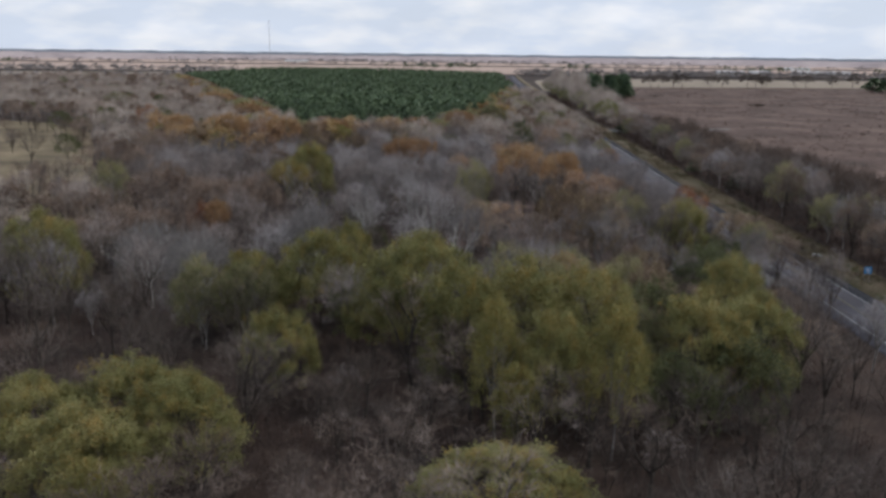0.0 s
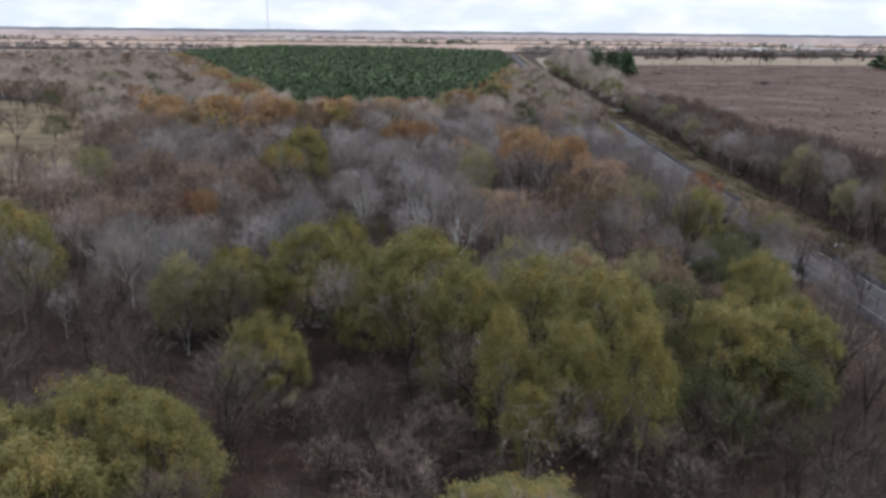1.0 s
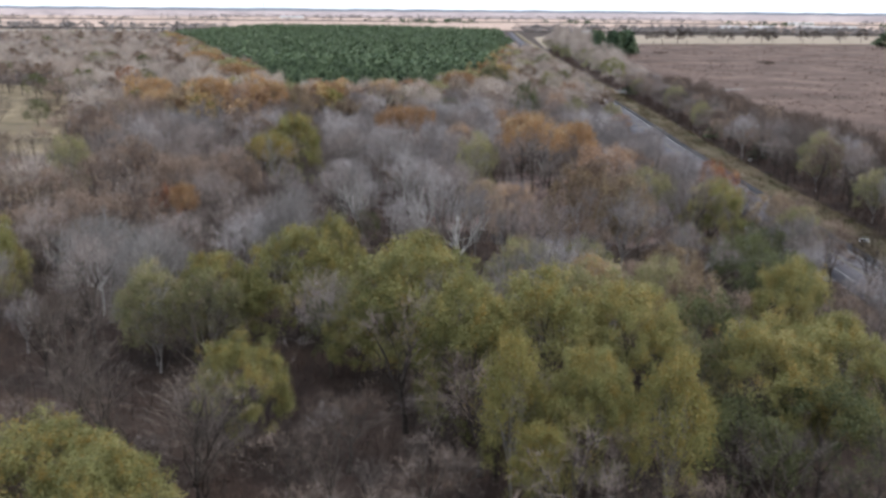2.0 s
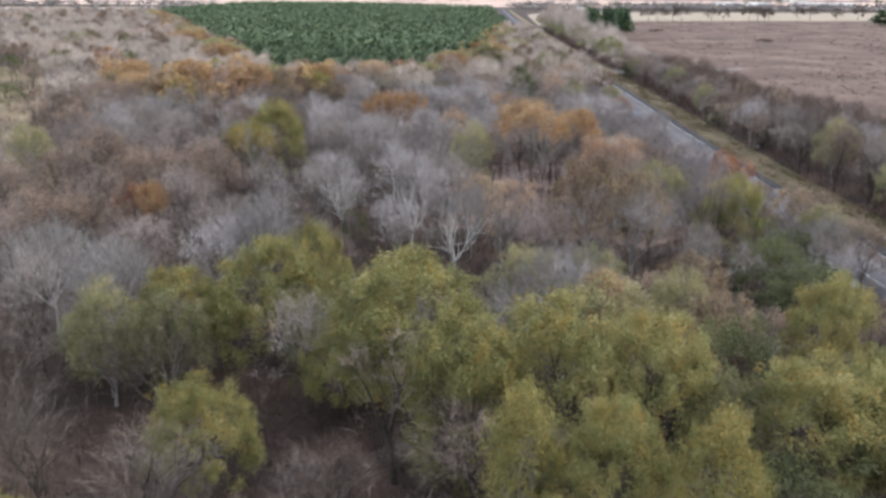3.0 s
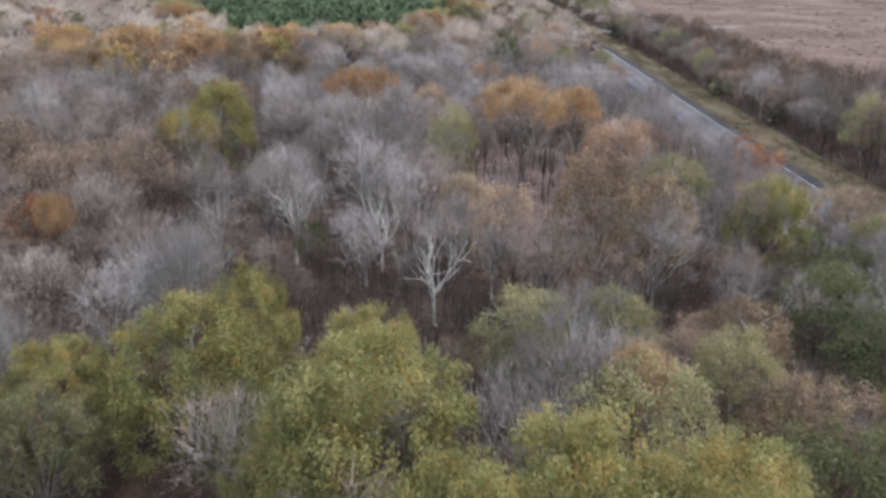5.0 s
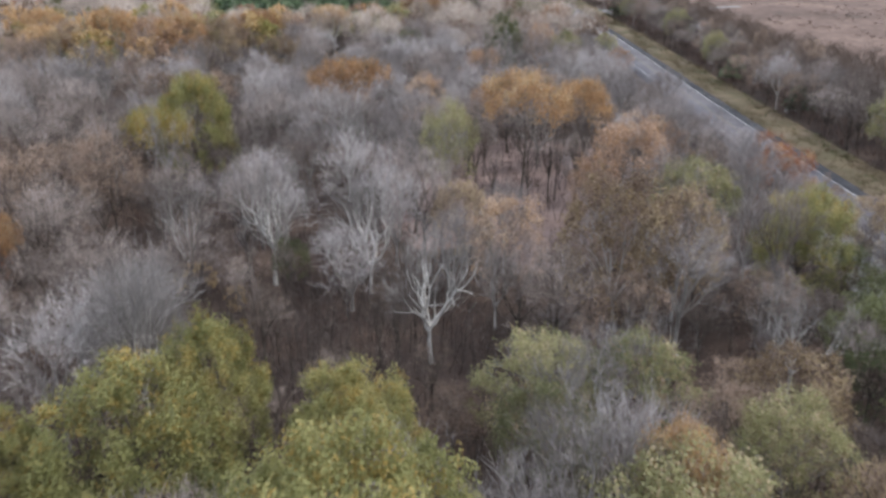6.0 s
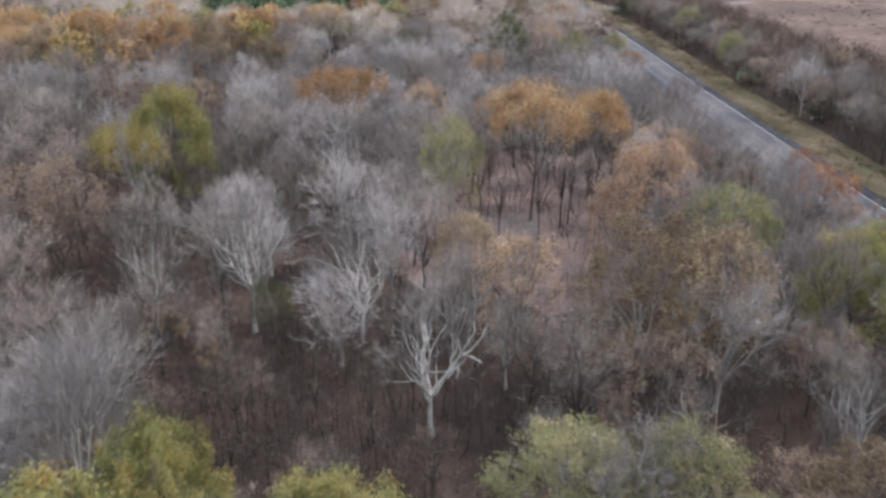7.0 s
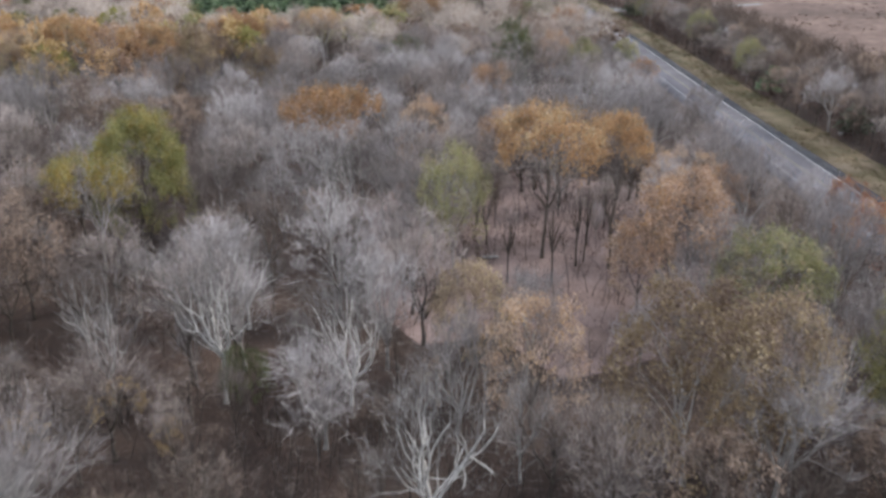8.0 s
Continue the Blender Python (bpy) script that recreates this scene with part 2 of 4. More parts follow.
# ---- how a tree grows ----
def grow(rng, h, r, fork=0.35, limbs=4, rise=0.55, depth=4, bend=0.25, thick=0.02, crooked=False):
    """Trunk and limbs of a broadleaf tree: segments by level, and the ends of the finest branches."""
    segs, tips = [], []

    def branch(p, d, length, rad, level):
        q = p
        steps = (6 if level == 1 else 4 if level == 2 else 3) if crooked else 3 if level < 2 else 2
        for s in range(steps):
            d = unit(d + rng.normal(size=3) * bend * 0.55 + np.array([0, 0, 0.17 if crooked else 0.09]))
            e = q + d * length / steps
            ra, rb = rad * (1 - 0.4 * s / steps), rad * (1 - 0.4 * (s + 1) / steps)
            segs.append((*q, *e, ra, rb, level))
            if level < depth and s > 0 and (not crooked or rng.random() < (0.6 if level < 3 else 0.25)) or level == 1 and s == 0 and rng.random() < 0.5:
                side = unit(np.cross(d, rng.normal(size=3)))
                branch(e, unit(d * 0.7 + side * (0.6 + 0.3 * rng.random())), length * (0.5 + 0.2 * rng.random()), rb * 0.62, level + 1)
            q = e
        if level < depth:
            for _ in range(2):
                side = unit(np.cross(d, rng.normal(size=3)))
                branch(q, unit(d + side * (0.35 + 0.3 * rng.random())), length * (0.58 + 0.15 * rng.random()), rad * 0.52, level + 1)
        else:
            tips.append((*q, *d))

    q, d = np.zeros(3), np.array([0, 0, 1.0])
    rad = h * thick
    for s in range(4):
        d = unit(d + rng.normal(size=3) * 0.05)
        e = q + d * h * fork / 4
        segs.append((*q, *e, rad * (1.25 - 0.1 * s if s == 0 else 1 - 0.1 * s), rad * (0.9 - 0.1 * s), 0))
        q = e
    turn = rng.random() * 6.28
    for i in range(limbs):
        a = turn + 6.283 * i / limbs + rng.normal() * 0.3
        out = 1 - rise * (0.7 + 0.6 * rng.random())
        d = unit(np.array([math.cos(a) * out, math.sin(a) * out, rise]))
        branch(q - np.array([0, 0, h * fork * 0.25 * rng.random()]), d, h * (0.40 if crooked else 0.26), rad * 0.55, 1)
    branch(q, unit(np.array([rng.normal() * 0.15, rng.normal() * 0.15, 1.0])), h * 0.28, rad * 0.6, 1)
    segs, tips = np.array(segs), np.array(tips)
    top = tips[:, 2].max()
    wide = np.percentile(np.hypot(tips[:, 0], tips[:, 1]), 92)
    low = h * fork
    for arr, cols in ((segs, (0, 3)), (tips, (0,))):
        for c in cols:
            z = arr[:, c + 2]
            fade = np.clip(z / low, 0, 1)
            arr[:, c] *= 1 + (r / wide - 1) * fade
            arr[:, c + 1] *= 1 + (r / wide - 1) * fade
            arr[:, c + 2] = np.where(z > low, low + (z - low) * (h * 0.95 - low) / (top - low), z)
    return segs, tips


def wood(segs, thin=0.012):
    """Trunk and limb surface: round where thick, three-sided where thin, single slivers at the ends."""
    pieces = []
    for lo, hi, sides in ((-1, 0, 7), (0, 1, 5), (1, 2, 3)):
        s = segs[(segs[:, 8] > lo) & (segs[:, 8] <= hi)]
        if len(s):
            s = s[:, :8].copy()
            s[:, 6:] = np.maximum(s[:, 6:], thin)
            pieces.append(tubes(s, sides))
    s = segs[segs[:, 8] > 2]
    if len(s):
        way = s[:, 3:6] - s[:, :3]
        length = np.linalg.norm(way, axis=1)
        pieces.append(blades(np.random.default_rng(3), s[:, :3], unit(way), length * 1.25, np.maximum(s[:, 6] * 2, thin * 2)))
    return joined(pieces)


def clumps(rng, h, r, low, count, size):
    """Centres of the lumps that make an uneven domed crown from low*h to h, and the way out from the middle."""
    way = unit(rng.normal(size=(count * 3, 3)) + np.array([0, 0, 0.35]))
    way = way[way[:, 2] > -0.55][:count]
    mid = np.array([0, 0, h * (1 + low) / 2])
    reach = np.array([r - size * 0.6, r - size * 0.6, h * (1 - low) / 2 - size * 0.6])
    far = 0.74 + 0.40 * rng.random((len(way), 1)) ** 0.7
    return mid + way * reach * far, way


def twigs(rng, segs, tips, per_tip, spray, h, r, low, size=1.2, width=0.035, shell=0.35):
    """Fine twigs: some at each branch end, most along the outer branches, the rest filling the lumps of the crown."""
    base = np.repeat(tips[:, :3], per_tip, 0)
    way = unit(np.repeat(tips[:, 3:], per_tip, 0) + rng.normal(size=(len(base), 3)) * 0.42 + np.array([0, 0, 0.2]))
    outer = segs[segs[:, 8] >= min(2, segs[:, 8].max())]
    many = int(spray * (1 - shell))
    pick = outer[rng.integers(0, len(outer), many)]
    run = pick[:, 3:6] - pick[:, :3]
    start = pick[:, :3] + run * rng.random((many, 1))
    away = unit(start - np.array([0, 0, h * (0.2 + 0.5 * low)]))
    base = np.concatenate([base, start])
    way = np.concatenate([way, unit(unit(run) * 0.7 + away * 0.5 + rng.normal(size=(many, 3)) * 0.45 + np.array([0, 0, 0.2]))])
    fill = spray - many
    d = unit(rng.normal(size=(fill * 3, 3)) + np.array([0, 0, 0.45]))
    d = d[d[:, 2] > -0.3][:fill]
    seed = 10 * rng.random()
    lump = np.array([0.80 + 0.60 * noise.noise((1.7 * a + seed, 1.7 * b, 1.7 * c)) for a, b, c in d])[:, None]
    ray = d * np.array([r, r, h * (1 - low) / 2]) * lump
    base = np.concatenate([base, np.array([0, 0, h * (1 + low) / 2]) + ray * (0.55 + 0.4 * rng.random((len(ray), 1)))])
    way = np.concatenate([way, unit(unit(ray) * 0.8 + rng.normal(size=ray.shape) * 0.3 + np.array([0, 0, 0.3]))])
    n = len(base)
    return blades(rng, base, way, size * (0.5 + 0.9 * rng.random(n)), width * (0.7 + 0.6 * rng.random(n)))


def foliage(rng, h, r, low, lumps, count, size, spread=1.15, turned=0.0):
    """Leaves in hanging sprays over the lumps of a crown; the last array tells the leaves of the sprays that have turned colour."""
    at, out = clumps(rng, h, r, low, lumps, spread)
    scale = 0.55 + 0.75 * rng.random(len(at))
    per = 12
    way = unit(rng.normal(size=(len(at) * per, 3)) + np.repeat(out, per, 0) * 0.8 + np.array([0, 0, 0.45]))
    spray = np.repeat(at, per, 0) + way * spread * np.repeat(scale, per)[:, None] * (0.45 + 0.6 * rng.random((len(way), 1)))
    high = np.clip((spray[:, 2] / h - low) / (1 - low), 0, 1)
    gold = rng.random(len(spray)) < turned * (0.25 + 1.5 * high ** 2)
    pick = rng.integers(0, len(spray), count)
    pos = spray[pick] + rng.normal(size=(count, 3)) * np.array([0.2, 0.2, 0.3]) * spread
    pos[:, 2] = np.maximum(pos[:, 2], 0.5)
    return (*leaves(rng, pos, size * (0.6 + 0.8 * rng.random(count))), gold[pick])


def crown_mesh(name, verts, tris, gold, mat, mat_turned):
    me = mesh_of(name, verts, tris, mat)
    me.materials.append(MAT[mat_turned])
    me.polygons.foreach_set("material_index", gold.astype(np.int32))
    return me


H0 = 13.0
TREES = {
    # kind: crown radius of a 13 m tree, how low the crown reaches, bark, twigs and leaves
    "bare": dict(r=4.6, low=0.14, bark="bark_grey", twig="twig_grey", spray=1700, count=6),
    "dun": dict(r=4.8, low=0.12, bark="bark_dark", twig="twig_dun", spray=1500, count=5),
    "thin": dict(r=3.6, low=0.34, shell=0.0, bark="bark_dark", twig="twig_brown", spray=300, count=5),
    "thicket": dict(r=4.4, low=0.02, bark="bark_dark", twig="twig_thicket", spray=900, count=4),
    "snag": dict(r=2.2, low=0.50, bark="bark_dark", twig="twig_dun", spray=110, count=3),
    "brown": dict(r=4.6, low=0.22, bark="bark_dark", twig="twig_brown", spray=900, leaf="leaf_russet", leaves=3000, size=0.115, count=4),
    "pale": dict(r=4.8, low=0.20, bark="bark_pale", twig="twig_pale", spray=220, count=5),
    "dome": dict(r=5.4, low=0.10, bark="bark_pale", twig="twig_pale", spray=1200, count=1),
    "green": dict(r=5.2, low=0.0, bark="bark_dark", leaf="leaf_green", turned="leaf_gold", share=0.15, leaves=38000, size=0.092, count=5),
    "lime": dict(r=3.4, low=0.10, bark="bark_grey", leaf="leaf_lime", turned="leaf_gold", share=0.16, leaves=15000, size=0.098, count=2),
    "olive": dict(r=4.8, low=0.10, bark="bark_grey", twig="twig_grey", spray=600, leaf="leaf_olive", turned="leaf_tan", share=0.12, leaves=13000, size=0.105, count=3),
    "deep": dict(r=4.8, low=0.0, bark="bark_dark", leaf="leaf_deep", leaves=9000, size=0.115, count=2),
    "orange": dict(r=5.0, low=0.60, twig_low=0.36, bark="bark_dark", twig="twig_dun", spray=1000, leaf="leaf_orange", turned="leaf_tan", share=0.2, leaves=9000, size=0.12, count=3),
    "crest": dict(r=5.0, low=0.78, twig_low=0.34, bark="bark_grey", twig="twig_grey", spray=1300, leaf="leaf_orange", turned="leaf_tan", share=0.15, leaves=6500, size=0.12, count=2),
    "cap": dict(r=5.0, low=0.62, twig_low=0.24, bark="bark_grey", twig="twig_grey", spray=900, leaf="leaf_gold", turned="leaf_green", share=0.3, leaves=7000, size=0.105, count=1),
    "amber": dict(r=4.0, low=0.02, bark="bark_dark", twig="twig_brown", spray=300, leaf="leaf_amber", turned="leaf_russet", share=0.4, leaves=3600, size=0.13, count=1),
    "red": dict(r=4.6, low=0.15, bark="bark_dark", twig="twig_brown", spray=400, leaf="leaf_red", turned="leaf_orange", share=0.2, leaves=5600, size=0.115, count=2),
    "blush": dict(r=4.8, low=0.10, bark="bark_dark", twig="twig_dun", spray=1100, leaf="leaf_blush", turned="leaf_orange", share=0.15, leaves=6000, size=0.115, count=2),
    "tan": dict(r=5.4, low=0.04, bark="bark_grey", twig="twig_brown", spray=700, leaf="leaf_tan", turned="leaf_russet", share=0.35, leaves=12000, size=0.12, count=2),
}
MADE = {}


def broadleaf_data(kind, n):
    """Trunk and crown meshes of one 13 m tree of a kind."""
    k = TREES[kind]
    rng = np.random.default_rng(100 * list(TREES).index(kind) + n + 7)
    pale, leafless = kind == "pale", "leaf" not in k
    segs, tips = grow(rng, H0, k["r"] * 0.9, fork=(0.20 if pale else max(0.20, min(0.40, k["low"] - 0.06))) + 0.10 * rng.random(), limbs=int(rng.integers(4, 6) if pale else rng.integers(3, 6)),
                      rise=(0.46 if pale else 0.50 if leafless else 0.45) + 0.15 * rng.random(), depth=4 if leafless and kind not in ("snag", "thicket") else 3, bend=0.40 if pale else 0.24,
                      thick=0.0155 if pale else 0.0135 if kind == "dome" else 0.014, crooked=pale)
    limbs = segs[segs[:, 8] <= 2] if pale else segs
    meshes = {"trunk": mesh_of("trunk", *wood(limbs, 0.024 if pale else 0.017), k["bark"], True)}
    if "twig" in k:
        fine = twigs(rng, segs, tips, 2 if "leaf" in k or pale else 3, k["spray"], H0, k["r"], k["twig_low"] if "twig_low" in k else k["low"], 1.2, 0.026, k["shell"] if "shell" in k else 0.35)
        if pale:
            fine = joined([fine, wood(segs[segs[:, 8] > 2], 0.014)])
        meshes["branchwork"] = mesh_of("branchwork", *fine, k["twig"])
    if kind == "dome":
        way = unit(rng.normal(size=(6500, 3)) + np.array([0, 0, 0.55]))
        way = way[way[:, 2] > -0.12]
        ray = way * np.array([k["r"], k["r"], H0 * 0.68])
        base = np.array([0, 0, H0 * 0.27]) + ray * (0.45 + 0.45 * rng.random((len(ray), 1)))
        meshes["twig_crown"] = mesh_of("twig_crown", *blades(rng, base, unit(unit(ray) + rng.normal(size=ray.shape) * 0.22), 0.9 + 1.0 * rng.random(len(ray)), np.full(len(ray), 0.024)), k["twig"])
    if "leaf" in k:
        lumps = min(100, int(k["leaves"] / 110)) + 6
        meshes["crown"] = crown_mesh("crown", *foliage(rng, H0, k["r"], k["low"], lumps, k["leaves"], k["size"], 1.15, k["share"] if "share" in k else 0.0), k["leaf"], k["turned"] if "turned" in k else k["leaf"])
    return meshes


def pine_data(n, full=True, per=5):
    """Trunk and needle crown of a 13 m plantation pine."""
    rng = np.random.default_rng(900 + n)
    h = H0
    q = np.zeros(3)
    segs = []
    for s in range(4):
        e = np.array([rng.normal() * 0.08, rng.normal() * 0.08, h * 0.95 * (s + 1) / 4])
        segs.append((*q, *e, 0.14 * (1 - 0.22 * s), 0.14 * (0.78 - 0.22 * s) + 0.01, 0))
        q = e
    pts = []
    whorls = 9 if full else 4
    for whorl in range(whorls):
        f = whorl / (whorls - 1)
        z = h * (0.34 + 0.62 * f)
        reach = 2.5 * (1 - f) ** 0.75 + 0.35
        for i in range(5 if full else 4):
            a = rng.random() * 6.28
            tip = np.array([math.cos(a) * reach, math.sin(a) * reach, z + 0.35 * reach + rng.normal() * 0.2])
            segs.append((0, 0, z - 0.2, *tip, 0.045, 0.015, 3))
            for g in (0.5, 1.0) if full else (0.85,):
                pts.append(np.array([0, 0, z]) * (1 - g) + tip * g)
    pts = np.array(pts)
    per = per if full else 3
    at = np.repeat(pts, per, 0) + rng.normal(size=(len(pts) * per, 3)) * (0.36 if full else 0.5)
    return np.array(segs), leaves(rng, at, (0.36 if full else 0.85) * (0.6 + 0.8 * rng.random(len(at))))


NAMES = {"bare": "bare_tree", "dun": "winter_tree", "thin": "slender_tree", "snag": "dead_tree", "thicket": "thicket_tree", "brown": "brown_tree", "pale": "sycamore_tree", "dome": "pale_tree", "crest": "tall_autumn_tree", "cap": "yellowing_tree", "amber": "amber_bush", "green": "oak_tree", "lime": "young_oak_tree", "olive": "thinning_tree",
         "deep": "shade_tree", "orange": "autumn_tree", "red": "red_tree", "blush": "fading_tree", "tan": "tan_tree", "pine": "pine_tree", "cedar": "cedar_tree"}
LABELS = {
    "bare": "leafless grey hardwood tree with fine twigs, in the woods",
    "thicket": "dense dark grey-brown leafless tree beside the verge",
    "snag": "dark half-dead tree with a bare trunk and broken twigs",
    "thin": "slender leafless tree with few twigs on a dark floor",
    "dun": "leafless brownish-grey hardwood tree with dense twigs",
    "brown": "nearly bare tree with a few withered brown leaves",
    "pale": "leafless sycamore with pale crooked limbs, among grey trees",
    "dome": "leafless tree with a dense rounded crown of pale twigs",
    "crest": "tall bare tree with a crest of orange leaves",
    "cap": "bare-limbed tree with a cap of yellowing leaves",
    "amber": "low bush with amber autumn leaves on the woodland floor",
    "green": "broad oak with a full yellow-green domed crown",
    "lime": "upright slender tree with light yellow-green leaves",
    "olive": "thinning tree with sparse olive-green leaves and bare twigs",
    "deep": "rounded tree with dark green leaves",
    "orange": "autumn tree with orange leaves high on a dark trunk",
    "red": "small tree with rusty red autumn leaves",
    "blush": "thin tree with faded pinkish orange leaves",
    "tan": "broad tree hung with dry golden tan leaves",
    "pine": "dark green pine standing in a dense plantation",
    "cedar": "dark evergreen cedar with a dense pointed crown",
}


def tree(kind, n, x, y, h, r, turn, group=""):
    """Stands a tree of a kind at x, y with its height and crown radius."""
    if kind in TREES:
        n %= TREES[kind]["count"]
        r0 = TREES[kind]["r"]
    else:
        n %= 3
        r0 = 2.9
    m = pose(x, y, 0, 0, 0, turn) @ Matrix.Diagonal((r / r0, r / r0, h / H0, 1))
    if (kind, n) in MADE:
        return copy_thing(MADE[kind, n], m @ Matrix.Diagonal([1 / c for c in MADE[kind, n].scale] + [1]))
    ob = new(NAMES[kind])
    ob.empty_display_size = 0.5
    tagged(ob, LABELS[kind], "tree", group or kind + " trees of the wood")
    if kind in TREES:
        for name, me in broadleaf_data(kind, n).items():
            made = part(name, me, ob)
            if name != "trunk":
                tagged(made, kind="stuff")
    else:
        segs, crown = pine_data(n + 10, per=16) if kind == "cedar" else pine_data(n)
        if kind == "cedar":
            crown[0][:, 2] = 1.0 + (crown[0][:, 2] - 4.0) * 1.25
        part("trunk", mesh_of("trunk", *wood(segs), "bark_dark", True), ob)
        part("crown", mesh_of("crown", *crown, "needle"), ob)
    ob.matrix_basis = m
    MADE[kind, n] = ob
    return ob


# ---- ground, fields and road ----
def edge_x(y):
    """The road's outer white line, far side of the road, as it veers slowly to the right."""
    return np.interp(y, (-900, 0, 150, 215, 290, 370, 470, 660, 900, 1300, 1700, 2600), (40, 72.3, 73.7, 74.6, 77.0, 80.3, 83.3, 90.0, 99.5, 118, 140, 200))


def sheet(name, outline, z, mat, label=""):
    """A flat piece of land with a cut edge of its own."""
    bm = bmesh.new()
    face = bm.faces.new([bm.verts.new((x, y, z)) for x, y in outline])
    if face.normal.z < 0:
        face.normal_flip()
    bmesh.ops.triangulate(bm, faces=bm.faces[:])
    ob = part(name, bm_mesh(name, bm, mat))
    return tagged(ob, label, "land", kind="structure")


def ribbon(name, left, right, z, mat, y0, y1, step, label="", category="road", parent=None):
    """A strip along the road between two offsets from its far white line, with sides."""
    ys = np.arange(y0, y1 + step / 2, step)
    xs = edge_x(ys)
    slope = np.gradient(xs, ys)
    k = np.sqrt(1 + slope ** 2)
    rows = []
    for off, zz in ((left, z - 0.08), (left, z), (right, z), (right, z - 0.08)):
        rows.append(np.stack([xs + off / k, ys - off * slope / k, np.full(len(ys), zz)], 1))
    v = np.stack(rows, 1).reshape(-1, 3)
    t = []
    for i in range(len(ys) - 1):
        for j in range(3):
            a = 4 * i + j
            t += [(a, a + 1, a + 5), (a, a + 5, a + 4)]
    ob = part(name, mesh_of(name, v, np.array(t), mat), parent)
    return tagged(ob, label, category, kind="structure") if parent is None else ob


def ground():
    """One sheet to the horizon, with gentle swells under the woods."""
    ring = [0, 60, 120, 200, 320, 500, 800, 1300, 2100, 3300, 4900]
    n = 96
    v = [(0, 150, 0)]
    for r in ring[1:]:
        for i in range(n):
            a = 2 * math.pi * i / n
            v.append((r * math.cos(a), 150 + r * math.sin(a), 0))
    t = [(0, 1 + i, 1 + (i + 1) % n) for i in range(n)]
    for k in range(len(ring) - 2):
        for i in range(n):
            a, b = 1 + k * n + i, 1 + k * n + (i + 1) % n
            t += [(a, a + n, b + n), (a, b + n, b)]
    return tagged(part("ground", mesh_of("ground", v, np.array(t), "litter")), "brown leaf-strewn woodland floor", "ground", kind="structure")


ground()
MEADOW = [(-80, 206), (-88, 230), (-104, 262), (-126, 300), (-146, 352), (-180, 430), (-225, 485), (-330, 520), (-460, 500), (-420, 300), (-200, 196), (-120, 192)]
sheet("meadow", MEADOW, 0.02, "grass_dry", "dry tan meadow with scattered bare trees")
# pinkish leaves; the sheet's brightness paints in light reaching the open floor
sheet("clearing", [(-3, 188), (3, 178), (11, 180), (17, 170), (27, 174), (35, 167), (45, 175), (42, 186), (51, 197), (49, 212), (42, 226), (33, 234), (22, 240), (11, 232), (1, 234), (-5, 218), (-1, 202)], 0.02, "litter_pink_lit", "clearing strewn with pinkish fallen leaves, painted lighter as lit floor")
sheet("scrub_field", [(108, 60), (128, 480), (150, 700), (215, 1150), (900, 1290), (1500, 1300), (1500, 300), (600, 60)], 0.02, "scrub", "reddish brown scrub field with low dead growth")
sheet("pasture", [(120, 1000), (150, 1400), (205, 1560), (900, 1640), (1500, 1640), (1500, 1300), (900, 1290), (215, 1150)], 0.03, "pasture", "pale tan pasture strip beyond the scrub")
sheet("stubble_field", [(-3500, 1900), (3500, 1900), (3800, 3000), (-3800, 3000)], 0.03, "stubble", "broad pinkish stubble fields running to the horizon")
sheet("hay_field", [(-900, 1250), (-500, 1560), (-520, 1720), (-1400, 1500)], 0.03, "pasture", "pale mown hay field")
sheet("far_field", [(-3000, 3300), (3000, 3300), (3200, 4300), (-3200, 4300)], 0.03, "stubble", "far pale fields")
sheet("drive", [(88, 470), (88, 486), (128, 484), (170, 500), (170, 494), (128, 475)], 0.03, "gravel", "pale gravel field entrance beside the road")
sheet("pull_off", [(55, 150), (65.2, 148), (65.6, 186), (60, 184), (55.5, 172)], 0.03, "gravel", "worn grey gravel pull-off beside the road")

ribbon("verge", 2.6, 11.5, 0.05, "verge", -60, 1700, 10, "mown dry grass verge", "grass")
ribbon("shoulder", 0.15, 2.65, 0.09, "asphalt_dark", -60, 1700, 10, "dark asphalt shoulder")
road = ribbon("road", -10.0, 0.16, 0.10, "asphalt", -60, 1700, 10, "worn grey asphalt two-lane highway")
for off, mat, lab in ((0.0, "paint_white", "worn white edge line"), (-3.57, "paint_yellow", "faded yellow centre line"), (-3.83, "paint_yellow", "faded yellow centre line"), (-7.3, "paint_worn", "worn white edge line")):
    line = ribbon("road_line", off - 0.07, off + 0.07, 0.106, mat, -60, 900, 10, parent=road)
    tagged(line, lab)


# ---- the wood: trees that stand out, by kind (x, y, height, crown radius) ----
GREEN = [(47, 161, 13.2, 5.4), (-18, 121, 14.5, 6.8), (-28, 119.5, 12, 5.0), (-31, 78, 10.8, 6.2), (-38, 72, 11, 5.2), (-24, 73, 11, 5.4), (-31, 66, 11, 6.0), (5.5, 66, 7.0, 7.4), (-19.3, 95, 11.0, 4.4), (-2.5, 108, 17, 7.6),
         (2.7, 97, 15.5, 5.6), (10.8, 100, 16, 6.6), (19, 98, 15.2, 5.6), (30.5, 92, 14, 5.8), (37, 94, 13.5, 5.4), (40, 111, 14, 4.4),
         (-62, 127, 16, 6.2), (13, 86, 13.5, 4.4), (-32.5, 206, 18.5, 6.2), (-9, 110, 10, 4.6), (-14, 128, 14.5, 4.0), (-3.5, 126, 11.5, 5.0)]
CAP = [(-35.4, 196, 16.2, 4.8)]
AMBER = [(-24.2, 165, 4.2, 2.4), (-18.5, 160, 3.6, 1.5), (-31, 161, 3.5, 2.0)]
LIME = [(6, 84.5, 15, 2.8), (18, 80, 16, 3.0), (-27.5, 60, 9, 3.0), (8, 80, 10, 2.6)]
